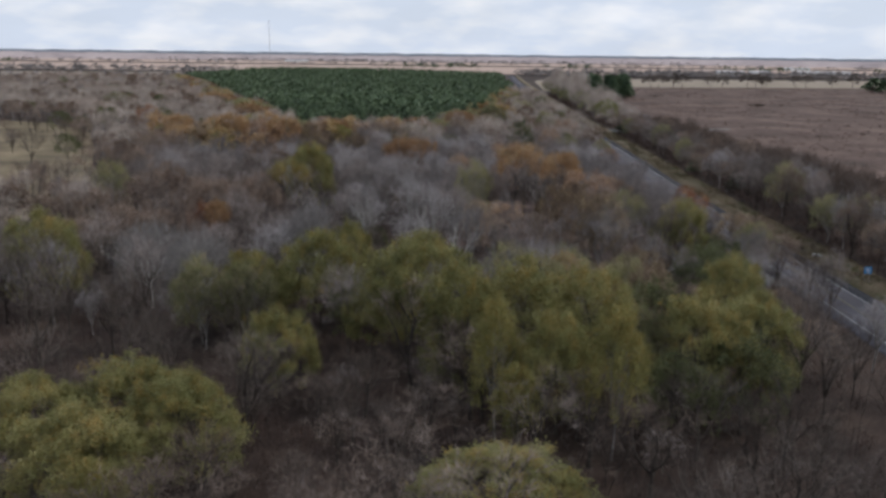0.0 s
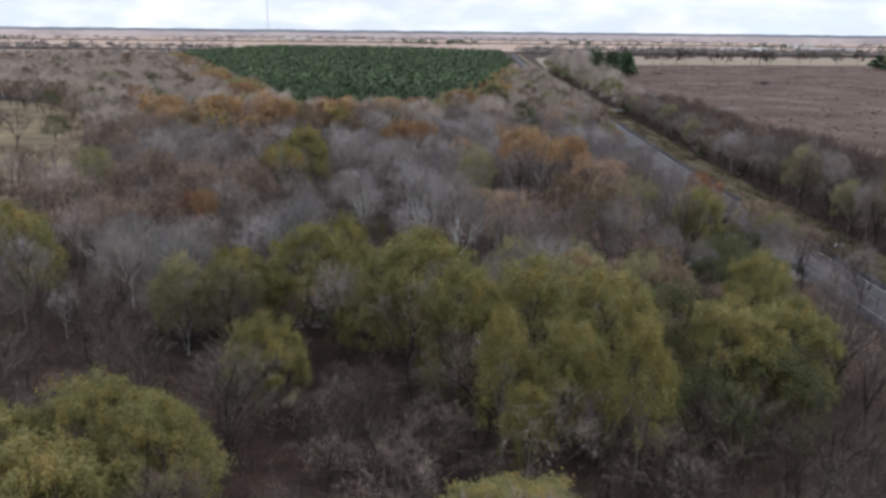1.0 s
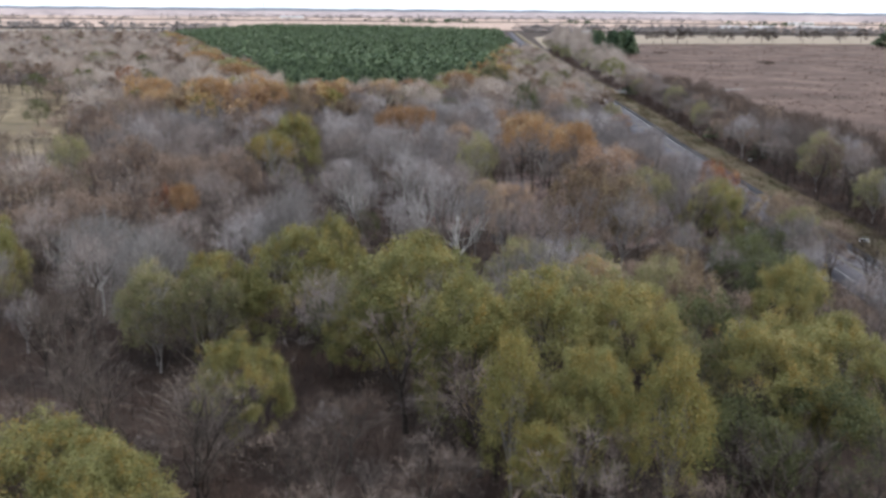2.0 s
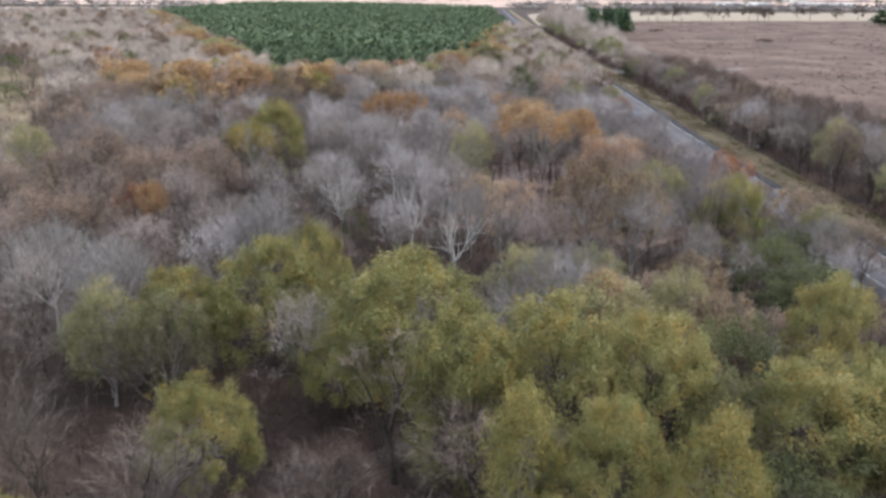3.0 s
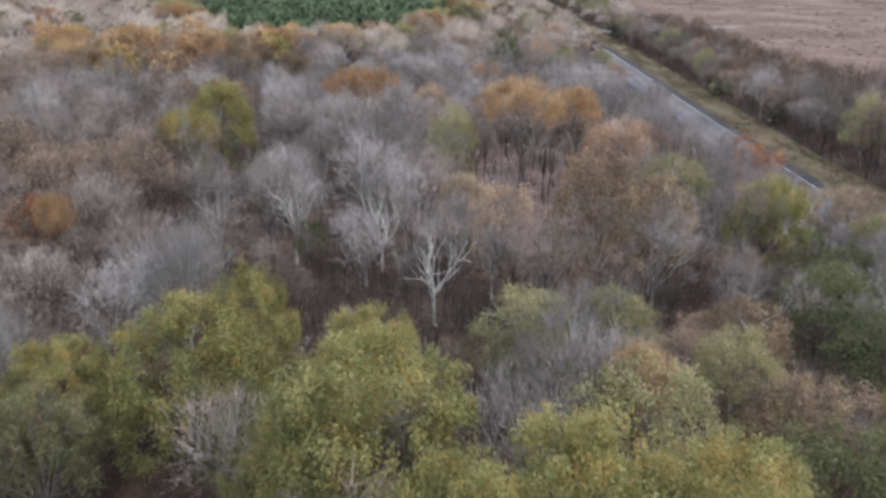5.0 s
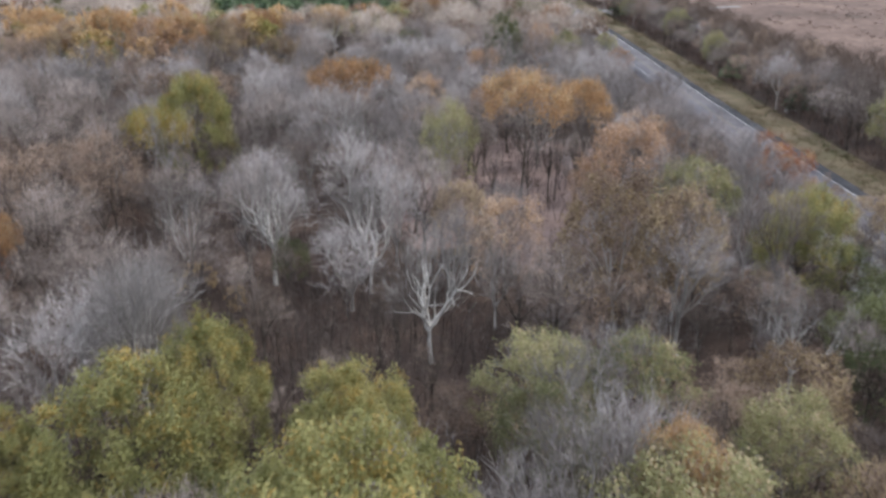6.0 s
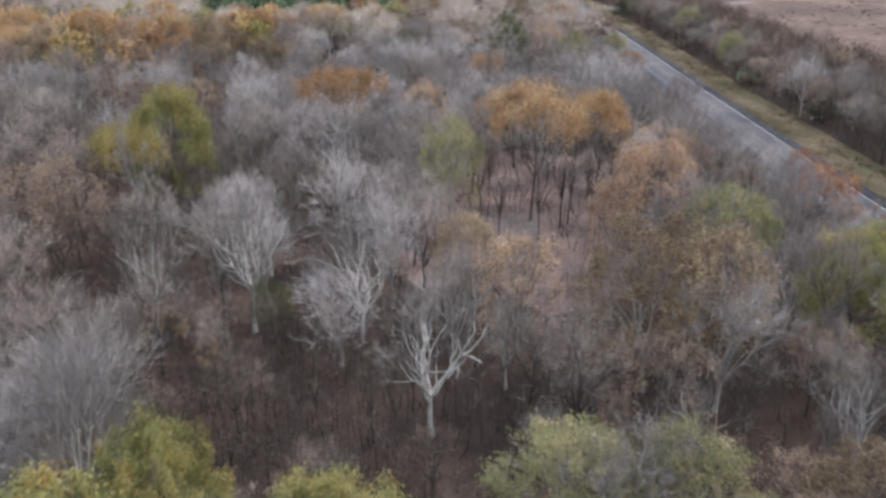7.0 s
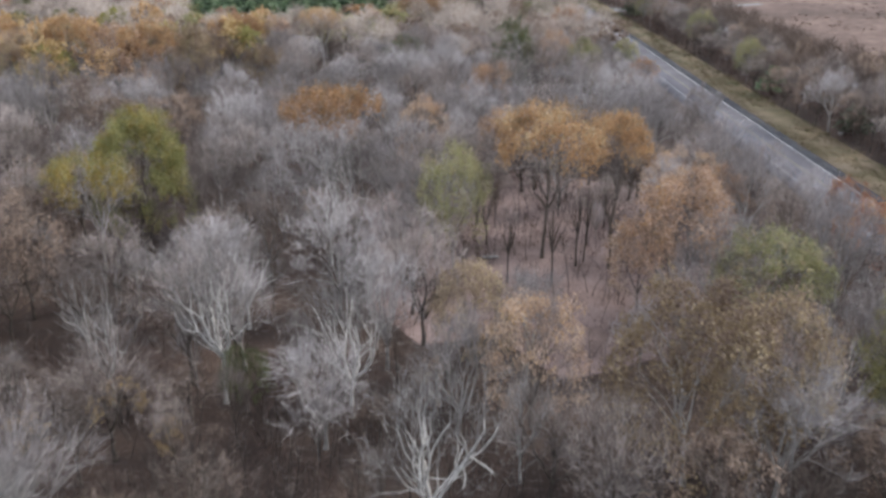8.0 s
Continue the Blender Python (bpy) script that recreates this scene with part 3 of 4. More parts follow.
OLIVE = [(7.6, 197, 16.5, 4.2), (11.5, 132, 10.8, 5.2), (19.5, 131, 10.8, 5.0), (-27, 112, 12.5, 4.4), (-34, 114, 12.5, 3.6), 
         (28, 121, 11.5, 4.2), (11, 125, 10.5, 4.0), (60, 156, 10, 4.0), (24, 94, 12, 3.8), (44, 297, 14, 4.6), (50, 411, 14, 6.0), (47, 516, 14, 8.0), (61, 536, 14, 8.0), (27, 455, 14, 7.0), (60, 440, 13, 5.0), (-33, 112, 12, 4.2)]
DEEP = [(27, 104, 13, 4.8), (33.5, 86, 11, 5.0), (26, 84, 10, 4.2), (41, 100, 10, 4.6), (-12, 115, 10, 4.0), (28, 300, 18, 5.0), (-13, 166, 7, 2.2), (52, 160, 7, 3.5), (46, 142, 9.5, 4.6), (52, 150, 8, 4.4), (42, 134, 8, 3.6), (43, 125, 11, 4.8), (48, 131, 9, 4.2)]
CREST = [(-8.4, 213, 19.6, 6.4), (-92, 298, 15, 6.0)]
DOME = [(-21.6, 135, 18.8, 5.5), (-37, 123, 16.5, 7.0), (-47, 131, 16, 6.5)]
ORANGE = [(19.6, 201, 19.6, 6.4), (30.2, 208, 17, 4.8), (-76, 303, 19, 6.0), (-55, 292, 18.5, 6.0), (-99, 318, 17, 6.0), (-43, 158, 13, 2.4), (-102, 440, 15, 8.0),
          (-42, 336, 15, 6.0), (-22, 352, 15, 6.0), (8, 392, 15, 6.5), (-150, 560, 15, 10), (-46, 340, 14, 6), (17.5, 114.5, 13.6, 2.8)]
RED = [(57, 189, 11.3, 4.6), (59, 200, 10.5, 3.0), (-47, 161, 12, 3.2), (-64, 318, 15, 5.5), (-150, 430, 14, 6)]
BLUSH = [(39, 308, 14.5, 4.6), (52, 362, 14, 5.0), (57, 380, 13, 5.0), (-65, 300, 18, 6.0), (-57, 312, 17.5, 5.5), (31, 183, 16.5, 6.2), (38, 198, 13, 5.0), (28, 185, 11, 4.0), (44, 205, 11, 4.0), (5, 240, 13, 5.0), (18, 236, 12, 4.5)]
TAN = [(31, 128, 11.5, 4.6), (-84, 294, 16.5, 5.5), (-47, 300, 17, 5.5), (23.5, 154, 17.5, 6.6), (30.5, 156, 15.5, 5.0), (61, 170, 9.5, 4.4), (8, 174, 11, 4.0), (29, 111, 12.5, 4.0), (-30, 296, 13, 6.0), (30, 490, 13, 9), (20, 405, 13, 7)]
PALE = [(-15.4, 168, 19, 6.4), (-25.6, 167.5, 15, 5.2), (3.1, 147.8, 16.5, 6.4), (-3.5, 165, 17, 5.4), (-8, 200, 15, 5.0), (36.5, 139, 12.5, 5.0), (24, 141, 10.5, 4.0), 
        (10.5, 155, 11, 3.2)]
BARE = [(-24, 95, 9, 3.6), (-8.5, 90, 9.5, 4.4), (-1, 80, 9, 4.6), (-13, 84, 8, 3.8)]
BROWN = [(22, 146, 10, 4.8), (63, 168, 9.6, 4.4), (66.5, 174, 8.6, 4.0), (61, 160, 9.5, 4.0), (63, 152, 9.0, 4.2), (60, 143, 10, 4.4), (58, 180, 9.5, 4.0), (-47, 186, 13, 7.0), (-53, 180, 13, 5.5), (-40, 180, 12, 5.0), (-62, 163, 13, 6.0), (-55, 148, 13, 5.5), (-72, 170, 13, 6.0)]
SNAG = [(51.2, 256, 11, 2.0), (49.6, 275, 9, 1.6), (55.3, 253, 11, 1.8), (44.5, 178.5, 9, 1.4), (45.5, 191, 8, 2.6), (19.3, 192, 13, 1.8), (23.5, 198, 12, 1.8), (24.8, 199.5, 12, 1.5), (27.5, 197, 14, 2.4), (14.1, 193.5, 11, 1.6), (54.4, 229, 11, 2.2), (48.6, 207, 12, 2.2), (51.5, 212, 11, 2.0)]
KEY = []
rng = np.random.default_rng(5)
for kind, rows in (("green", GREEN), ("lime", LIME), ("olive", OLIVE), ("deep", DEEP), ("orange", ORANGE), ("red", RED), ("blush", BLUSH), ("tan", TAN), ("pale", PALE), ("dome", DOME), ("thin", BARE), ("crest", CREST), ("cap", CAP), ("amber", AMBER), ("brown", BROWN), ("snag", SNAG)):
    for i, (x, y, h, r) in enumerate(rows):
        tree(kind, i, x, y, h, r, float(rng.random() * 360))
        KEY.append((x, y, r))
KEY = np.array(KEY)


def inside(x, y, poly):
    hit = False
    for (x0, y0), (x1, y1) in zip(poly, poly[1:] + poly[:1]):
        if (y0 > y) != (y1 > y) and x < (x1 - x0) * (y - y0) / (y1 - y0) + x0:
            hit = not hit
    return hit


PINES = [(-58, 371), (-8, 385), (30, 530), (70, 840), (95, 1420), (-90, 1660), (-340, 1680), (-352, 1160), (-185, 715), (-92, 465)]


def free(x, y, gap=0.8):
    """Whether woodland may stand here: off the road, the meadow, the pines and the crowns already placed."""
    if x > edge_x(y) - (9.5 if y < 150 else 11.0 if y < 195 else 13.8) - 3 * noise.noise((0, y * 0.05, 3)) or inside(x + 12 * noise.noise((x * 0.06, y * 0.06, 7)), y + 10 * noise.noise((x * 0.06, y * 0.06, 8)), MEADOW) or inside(x, y, PINES):
        return False
    return np.min(np.hypot(KEY[:, 0] - x, KEY[:, 1] - y) - gap * KEY[:, 2]) > 0


def scatter(rng, x0, x1, y0, y1, step, gap=0.8):
    spots = []
    for x in np.arange(x0, x1, step):
        for y in np.arange(y0, y1, step):
            px, py = x + (rng.random() - 0.5) * step * 0.9, y + (rng.random() - 0.5) * step * 0.9
            if free(px, py, gap):
                spots.append((px, py))
    return spots


def simple_tree(n, mode):
    """A lighter tree for the mass of the wood: (wood, crown) as triangles, 13 m high, 4.6 m in radius."""
    rng = np.random.default_rng(3000 + n)
    segs, tips = grow(rng, H0, 4.0, fork=0.32, limbs=4, rise=0.55, depth=2, bend=0.3, thick=0.015)
    w = tubes(segs[segs[:, 8] <= 1][:, :8], 3)
    if mode == "leaf":
        return w, foliage(rng, H0, 4.6, 0.2, 26, 1000, 0.34, 1.3)[:2]
    # twigs fan out and up over a lumpy dome
    way = unit(rng.normal(size=(800, 3)) + np.array([0, 0, 0.45]))
    way = way[way[:, 2] > -0.35][:560]
    lump = np.array([0.86 + 0.3 * noise.noise((2.1 * a + 9 * n, 2.1 * b, 2.1 * c)) for a, b, c in way])[:, None]
    ray = way * np.array([4.6, 4.6, H0 * 0.48]) * lump
    base = np.array([0, 0, H0 * 0.50]) + ray * (0.45 + 0.5 * rng.random((len(ray), 1)))
    d = unit(unit(ray) * 0.8 + rng.normal(size=ray.shape) * 0.3 + np.array([0, 0, 0.3]))
    return w, blades(rng, base, d, 1.1 + 0.9 * rng.random(len(ray)), np.full(len(ray), 0.10))


def stuff(name, label, mats, templates, rows):
    """Many trees or bushes as one object: rows of x, y, height, radius, turn, template."""
    pieces = [[] for _ in mats]
    for x, y, h, r, a, k in rows:
        c, s = math.cos(a), math.sin(a)
        for out, (v, t) in zip(pieces, templates[k]):
            f = np.empty_like(v)
            f[:, 0] = x + (v[:, 0] * c - v[:, 1] * s) * r
            f[:, 1] = y + (v[:, 0] * s + v[:, 1] * c) * r
            f[:, 2] = v[:, 2] * h
            out.append((f, t))
    v, t = joined([joined(p) for p in pieces])
    me = mesh_of(name, v, t, mats[0])
    for m in mats[1:]:
        me.materials.append(MAT[m])
    slots = np.concatenate([np.full(sum(len(q[1]) for q in p), i, dtype=np.int32) for i, p in enumerate(pieces)])
    me.polygons.foreach_set("material_index", slots)
    return tagged(part(name, me), label, "woodland", kind="stuff")


# near wood: single trees, then the mass behind them
rng = np.random.default_rng(11)
near = scatter(rng, -74, 64, 34, 150, 9.2, 0.80) + scatter(rng, -74, 66, 150, 262, 8.8, 0.78) + scatter(rng, -100, 68, 262, 335, 9.6, 0.7) + scatter(rng, -104, -74, 176, 262, 9.0, 0.7)
for i, (x, y) in enumerate(near):
    brownish = noise.noise((x * 0.02, y * 0.02, 1.0)) - x * 0.005
    kind = "brown" if brownish > 0.20 and i % 3 and x < -34 and y > 140 else "dun" if noise.noise((x * 0.06, y * 0.06, 9.0)) > 0.05 or y < 100 and i % 4 else "pale" if i % 15 == 0 and y > 135 and (x > -18 or y > 168) else "olive" if i % 23 == 0 and not (-52 < x < 25 and y > 118) else "blush" if i % 13 == 0 and y > 150 and x > 12 else "bare"
    glade = math.hypot((x + 4) / 18, (y - 138) / 15) < 1 or math.hypot((x + 17) / 10, (y - 152) / 9) < 1 or math.hypot((x - 19) / 12, (y - 200) / 15) < 1
    if math.hypot((x - 19) / 15, (y - 186) / 18) < 1 or math.hypot((x + 22) / 13, (y - 101) / 10) < 1 and i % 4 or glade and i % 4 or y < 100 and (i % 6 < 1 or x < 5 and i % 3 == 0):
        continue
    if 58 < y < 104 and x > 20:
        kind = ("thicket", "thicket", "dun", "thicket")[i % 4]
    elif 66 < y < 118 and x < -8 and kind in ("bare", "dun"):
        kind = "thicket" if i % 3 else "dun"
    elif 100 < y < 150 and x > 22 and kind in ("bare", "dun"):
        kind = ("brown", "dun", "dun", "brown")[i % 4]
    if x < -30 and 125 < y < 215 and kind in ("bare", "pale"):
        kind = "dun"
    if y < 105 and x < 20 and kind in ("bare", "dun") and i % 3:
        kind = "thin"
    if glade or y < 110 and kind == "bare":
        kind = "thin" if glade or i % 2 else "dun"
    beside_road = x > edge_x(y) - 24
    if beside_road and 92 < y < 150:
        kind = ("bare", "dun", "thicket")[i % 3]
    elif y < 80 and kind in ("bare", "dun"):
        kind = "thicket" if i % 3 else "thin"
    h = 6.0 + 3 * rng.random() if glade else 10.0 + 3 * rng.random() if beside_road and 92 < y < 150 else 7.5 + 3.0 * rng.random() if beside_road or 100 < y < 150 and x > 22 else 9.5 + 3.0 * rng.random() if y < 95 else 11.0 + 5.0 * rng.random()
    tree(kind, int(rng.integers(0, 6)), x, y, h, 2.4 + 1.2 * rng.random() if glade else 3.0 + 1.4 * rng.random() if beside_road or 100 < y < 150 and x > 22 else 4.5 + 2.0 * rng.random(), float(rng.random() * 360))

# lesser trees standing between the big crowns
for i, (x, y) in enumerate(scatter(rng, -66, 60, 118, 262, 7.6, 0.35)):
    if math.hypot((x - 19) / 15, (y - 186) / 18) < 1 and i % 3 or i % 7 == 0:
        continue
    kind = "brown" if noise.noise((x * 0.03, y * 0.03, 4.0)) > 0.15 and i % 2 else ("thin", "dun", "thin", "bare", "thicket")[i % 5]
    tree(kind, int(rng.integers(0, 6)), x, y, 4.5 + 5.5 * rng.random(), 1.6 + 1.6 * rng.random(), float(rng.random() * 360), "lesser trees between the big crowns")

# low bare growth among the near trees
for i, (x, y) in enumerate(scatter(rng, -50, 44, 44, 108, 6.4, 0.55)):
    if math.hypot((x + 22) / 13, (y - 101) / 10) < 1:
        continue
    tree(("thicket", "dun", "thicket", "thin", "thicket")[i % 5], i, x, y, 4.2 + 2.6 * rng.random(), 2.0 + 1.3 * rng.random(), float(rng.random() * 360), "low trees under the oaks")

LIGHT = [simple_tree(n, "twig") for n in range(6)]
LEAFY = [simple_tree(20 + n, "leaf") for n in range(4)]


def rows_of(rng, spots, h0, h1, r0, r1, count):
    return [(x, y, (h0 + (h1 - h0) * rng.random()) / H0, (r0 + (r1 - r0) * rng.random()) / 4.4, rng.random() * 6.28, int(rng.integers(0, count))) for x, y in spots]



far = scatter(rng, -110, 70, 335, 420, 9.6) + scatter(rng, -330, -60, 330, 720, 13, 0.5)
left = scatter(rng, -150, -74, 60, 180, 9.0)
far += left + scatter(rng, 40, 90, 420, 800, 10) + scatter(rng, -520, -200, 720, 1150, 15) + scatter(rng, -620, -330, 500, 760, 15)
grey = [p for i, p in enumerate(far) if noise.noise((p[0] * 0.012, p[1] * 0.012, 5.0)) - 0.001 * p[0] < 0.36 and i % 19]
taken = set(grey)
rest = [p for p in far if p not in taken]
russet = grey[3::8] + rest[2::4]
olive = grey[5::23]
taken = set(russet) | set(olive)
grey, rest = [p for p in grey if p not in taken], [p for p in rest if p not in taken]
stuff("russet_woodland", "scattered trees with withered russet leaves in the far wood", ("bark_dark", "leaf_russet"), LEAFY, rows_of(rng, russet, 10, 14, 3.8, 6.0, 4))
stuff("olive_woodland", "scattered olive-green trees in the far wood", ("bark_dark", "leaf_olive"), LEAFY, rows_of(rng, olive, 10, 14, 3.8, 5.6, 4))
# the far wood's twig colours already contain the paling of distance
stuff("woodland", "mass of leafless grey hardwood trees", ("bark_grey", "twig_fawn_hazed"), LIGHT, rows_of(rng, grey, 9, 17, 4.2, 7.0, 6))
stuff("brown_woodland", "mass of brownish leafless trees", ("bark_dark", "twig_tan_hazed"), LIGHT, rows_of(rng, rest, 9, 17, 4.2, 7.0, 6))


# the coloured fringe before the pines
def fringe():
    rng = np.random.default_rng(21)
    front = [(-345, 1120), (-185, 705), (-92, 456), (-58, 368), (-8, 382), (28, 505), (60, 790)]
    spots = []
    for (x0, y0), (x1, y1) in zip(front, front[1:]):
        n = int(math.hypot(x1 - x0, y1 - y0) / 8)
        for i in range(n):
            f = (i + rng.random()) / n
            spots.append((x0 + (x1 - x0) * f + rng.normal() * 4, y0 + (y1 - y0) * f - 12 + rng.normal() * 6))
    stuff("olive_fringe", "olive-green trees along the edge of the pines", ("bark_grey", "leaf_olive"), LEAFY, rows_of(rng, spots[0::2], 10, 14, 5.5, 8.5, 4))
    stuff("orange_fringe", "orange autumn trees along the edge of the pines", ("bark_dark", "leaf_orange"), LEAFY, rows_of(rng, spots[1::4], 10, 14, 5, 8, 4))
    stuff("tan_fringe", "golden tan trees along the edge of the pines", ("bark_dark", "leaf_amber"), LEAFY, rows_of(rng, spots[3::4], 10, 14, 5.5, 8.5, 4))

    rng = np.random.default_rng(22)
    spots = [(-115 + 90 * rng.random(), 285 + 75 * rng.random()) for _ in range(26)]
    stuff("orange_wood", "orange autumn trees scattered through the far wood", ("bark_dark", "leaf_orange"), LEAFY, rows_of(rng, spots[:7], 14, 18, 4.0, 6.5, 4))
    stuff("salmon_wood", "faded salmon autumn trees in the far wood", ("bark_dark", "leaf_blush"), LEAFY, rows_of(rng, spots[20:24], 12, 16, 4, 6, 4))
    stuff("yellow_wood", "yellow-green trees in the far wood", ("bark_dark", "leaf_lime"), LEAFY, rows_of(rng, spots[8:14], 12, 16, 4, 6.5, 4))
    stuff("golden_wood", "golden tan trees scattered through the far wood", ("bark_dark", "leaf_amber"), LEAFY, rows_of(rng, spots[14:20], 12, 16, 4, 6.5, 4))


fringe()


# ---- pine plantation ----
def plantation():
    rng = np.random.default_rng(31)
    spots = []
    for x in np.arange(-360, 100, 6.0):
        for y in np.arange(376, 1690, 6.0):
            px, py = x + rng.normal() * 1.5, y + rng.normal() * 1.5
            if inside(px, py, PINES) and (py < 600 or rng.random() < 0.42):
                spots.append((px, py))
    spots.sort(key=lambda p: p[1] - 0.55 * abs(p[0] + 20))
    near, rest = spots[:300], spots[300:]
    for i, (x, y) in enumerate(near):
        tree("pine", i, x, y, 12 + 2.2 * rng.random(), 2.9 + 0.8 * rng.random(), float(rng.random() * 360), "pines of the plantation")
    data = []
    for n in range(5):
        segs, crown = pine_data(40 + n, False)
        data.append((tubes(segs[:4, :8], 3), crown))
    stuff("pine_plantation", "dense stand of dark green pines", ("bark_dark", "needle"), data,
          [(x, y, (12 + 2.4 * rng.random()) / H0, 1.0 + 0.35 * rng.random(), rng.random() * 6.28, int(rng.integers(0, 5))) for x, y in rest])


plantation()


# ---- the row along the road, the meadow's trees, far trees ----
def roadside():
    rng = np.random.default_rng(41)
    kinds = ("thicket", "dun", "dun", "brown", "brown", "dun", "dun", "thicket", "bare", "olive", "brown", "dun", "dun", "brown", "dun")
    for y in np.arange(96, 470, 5.6):
        for off in (13.5, 20):
            x = float(edge_x(y)) + off + rng.normal() * 1.6
            tree(kinds[int(rng.integers(0, 15))], int(rng.integers(0, 5)), x, y + rng.normal() * 1.5, (7.5 if off < 20 else 9.5) + 5.0 * rng.random() + (2.2 if y < 270 else 0), 3.6 + 2.0 * rng.random(), float(rng.random() * 360), "trees of the roadside row")
    spots = [(float(edge_x(y)) + off + rng.normal() * 2, y + rng.normal() * 2) for y in np.arange(80, 470, 6) for off in (26, 32, 38)]
    stuff("roadside_wood", "grey-brown leafless trees behind the roadside row", ("bark_dark", "twig_brown"), LIGHT, [(x, y, h * (1.25 if y < 270 else 1), r, a, k) for x, y, h, r, a, k in rows_of(rng, spots, 8, 13, 3.5, 5.8, 6)])
    spots = [(float(edge_x(y)) + off + rng.normal() * 2, y) for y in np.arange(492, 1000, 11) for off in (17, 29)]
    leafy, spots = spots[2::6], [p for i, p in enumerate(spots) if i % 6 != 2]
    stuff("roadside_bushes", "dull olive trees in the thicket beside the highway", ("bark_dark", "leaf_olive"), LEAFY, rows_of(rng, leafy, 10, 16, 5, 7, 4))
    stuff("roadside_thicket", "grey-brown thicket beside the highway", ("bark_grey", "twig_fawn_hazed"), LIGHT, [(x, y, h * (1.0 if y < 560 else 1.5 if y < 700 else 2.2), r, a, k) for x, y, h, r, a, k in rows_of(rng, spots, 7, 15, 5, 8.0, 6)])
    for i in range(24):
        tree("cedar", i, 134 + 56 * rng.random(), 800 + 110 * rng.random(), 20 + 4 * rng.random(), 6.5 + 1.5 * rng.random(), float(rng.random() * 360), "evergreens beside the field")
    for i, (x, y, h, r) in enumerate(((97, 452, 8, 4.5), (92, 300, 7, 3.4), (93, 262, 6, 3.6), (100, 235, 7.5, 3.2), (104, 215, 7, 3.4), (535, 1060, 19, 13), (552, 1068, 17, 12), (570, 1075, 18, 12))):
        tree("cedar", i, x, y, h, r, 40.0 * i, "evergreens beside the field")


roadside()


def meadow_trees():
    rng = np.random.default_rng(51)
    for i, (kind, x, y, h, r) in enumerate((("thicket", -145, 295, 15.5, 6.5), ("deep", -143.5, 321, 9.5, 5.0), ("brown", -120, 250, 9, 4), ("deep", -190, 420, 11, 6), ("brown", -178, 425, 12, 6), ("deep", -172, 405, 10, 4),
                                             ("bare", -215, 400, 12, 6), ("brown", -235, 470, 12, 7), ("olive", -205, 535, 15, 9), ("bare", -118, 236, 8, 3.5), ("brown", -250, 520, 12, 7))):
        tree(kind, i, x, y, h, r, float(rng.random() * 360), "trees scattered on the meadow")
    spots = [(-110 - 130 * rng.random(), 238 + 240 * rng.random()) for _ in range(90)]
    spots = [p for p in spots if inside(*p, MEADOW) and noise.noise((p[0] * 0.03, p[1] * 0.03, 2)) > -0.02 and abs(p[1] - 300) > 22]
    for i, (x, y) in enumerate(spots):
        tree(("thicket", "brown", "dun")[i % 3], i, x, y, 7 + 5 * rng.random(), 3.2 + 2.2 * rng.random(), float(rng.random() * 360), "trees scattered on the meadow")
    spots = [(-270 - 230 * rng.random(), 560 + 400 * rng.random()) for _ in range(130)]
    stuff("meadow_wood", "grey leafless trees beyond the meadow", ("bark_grey", "twig_grey"), LIGHT, rows_of(rng, spots, 9, 13, 4, 6.5, 6))


meadow_trees()


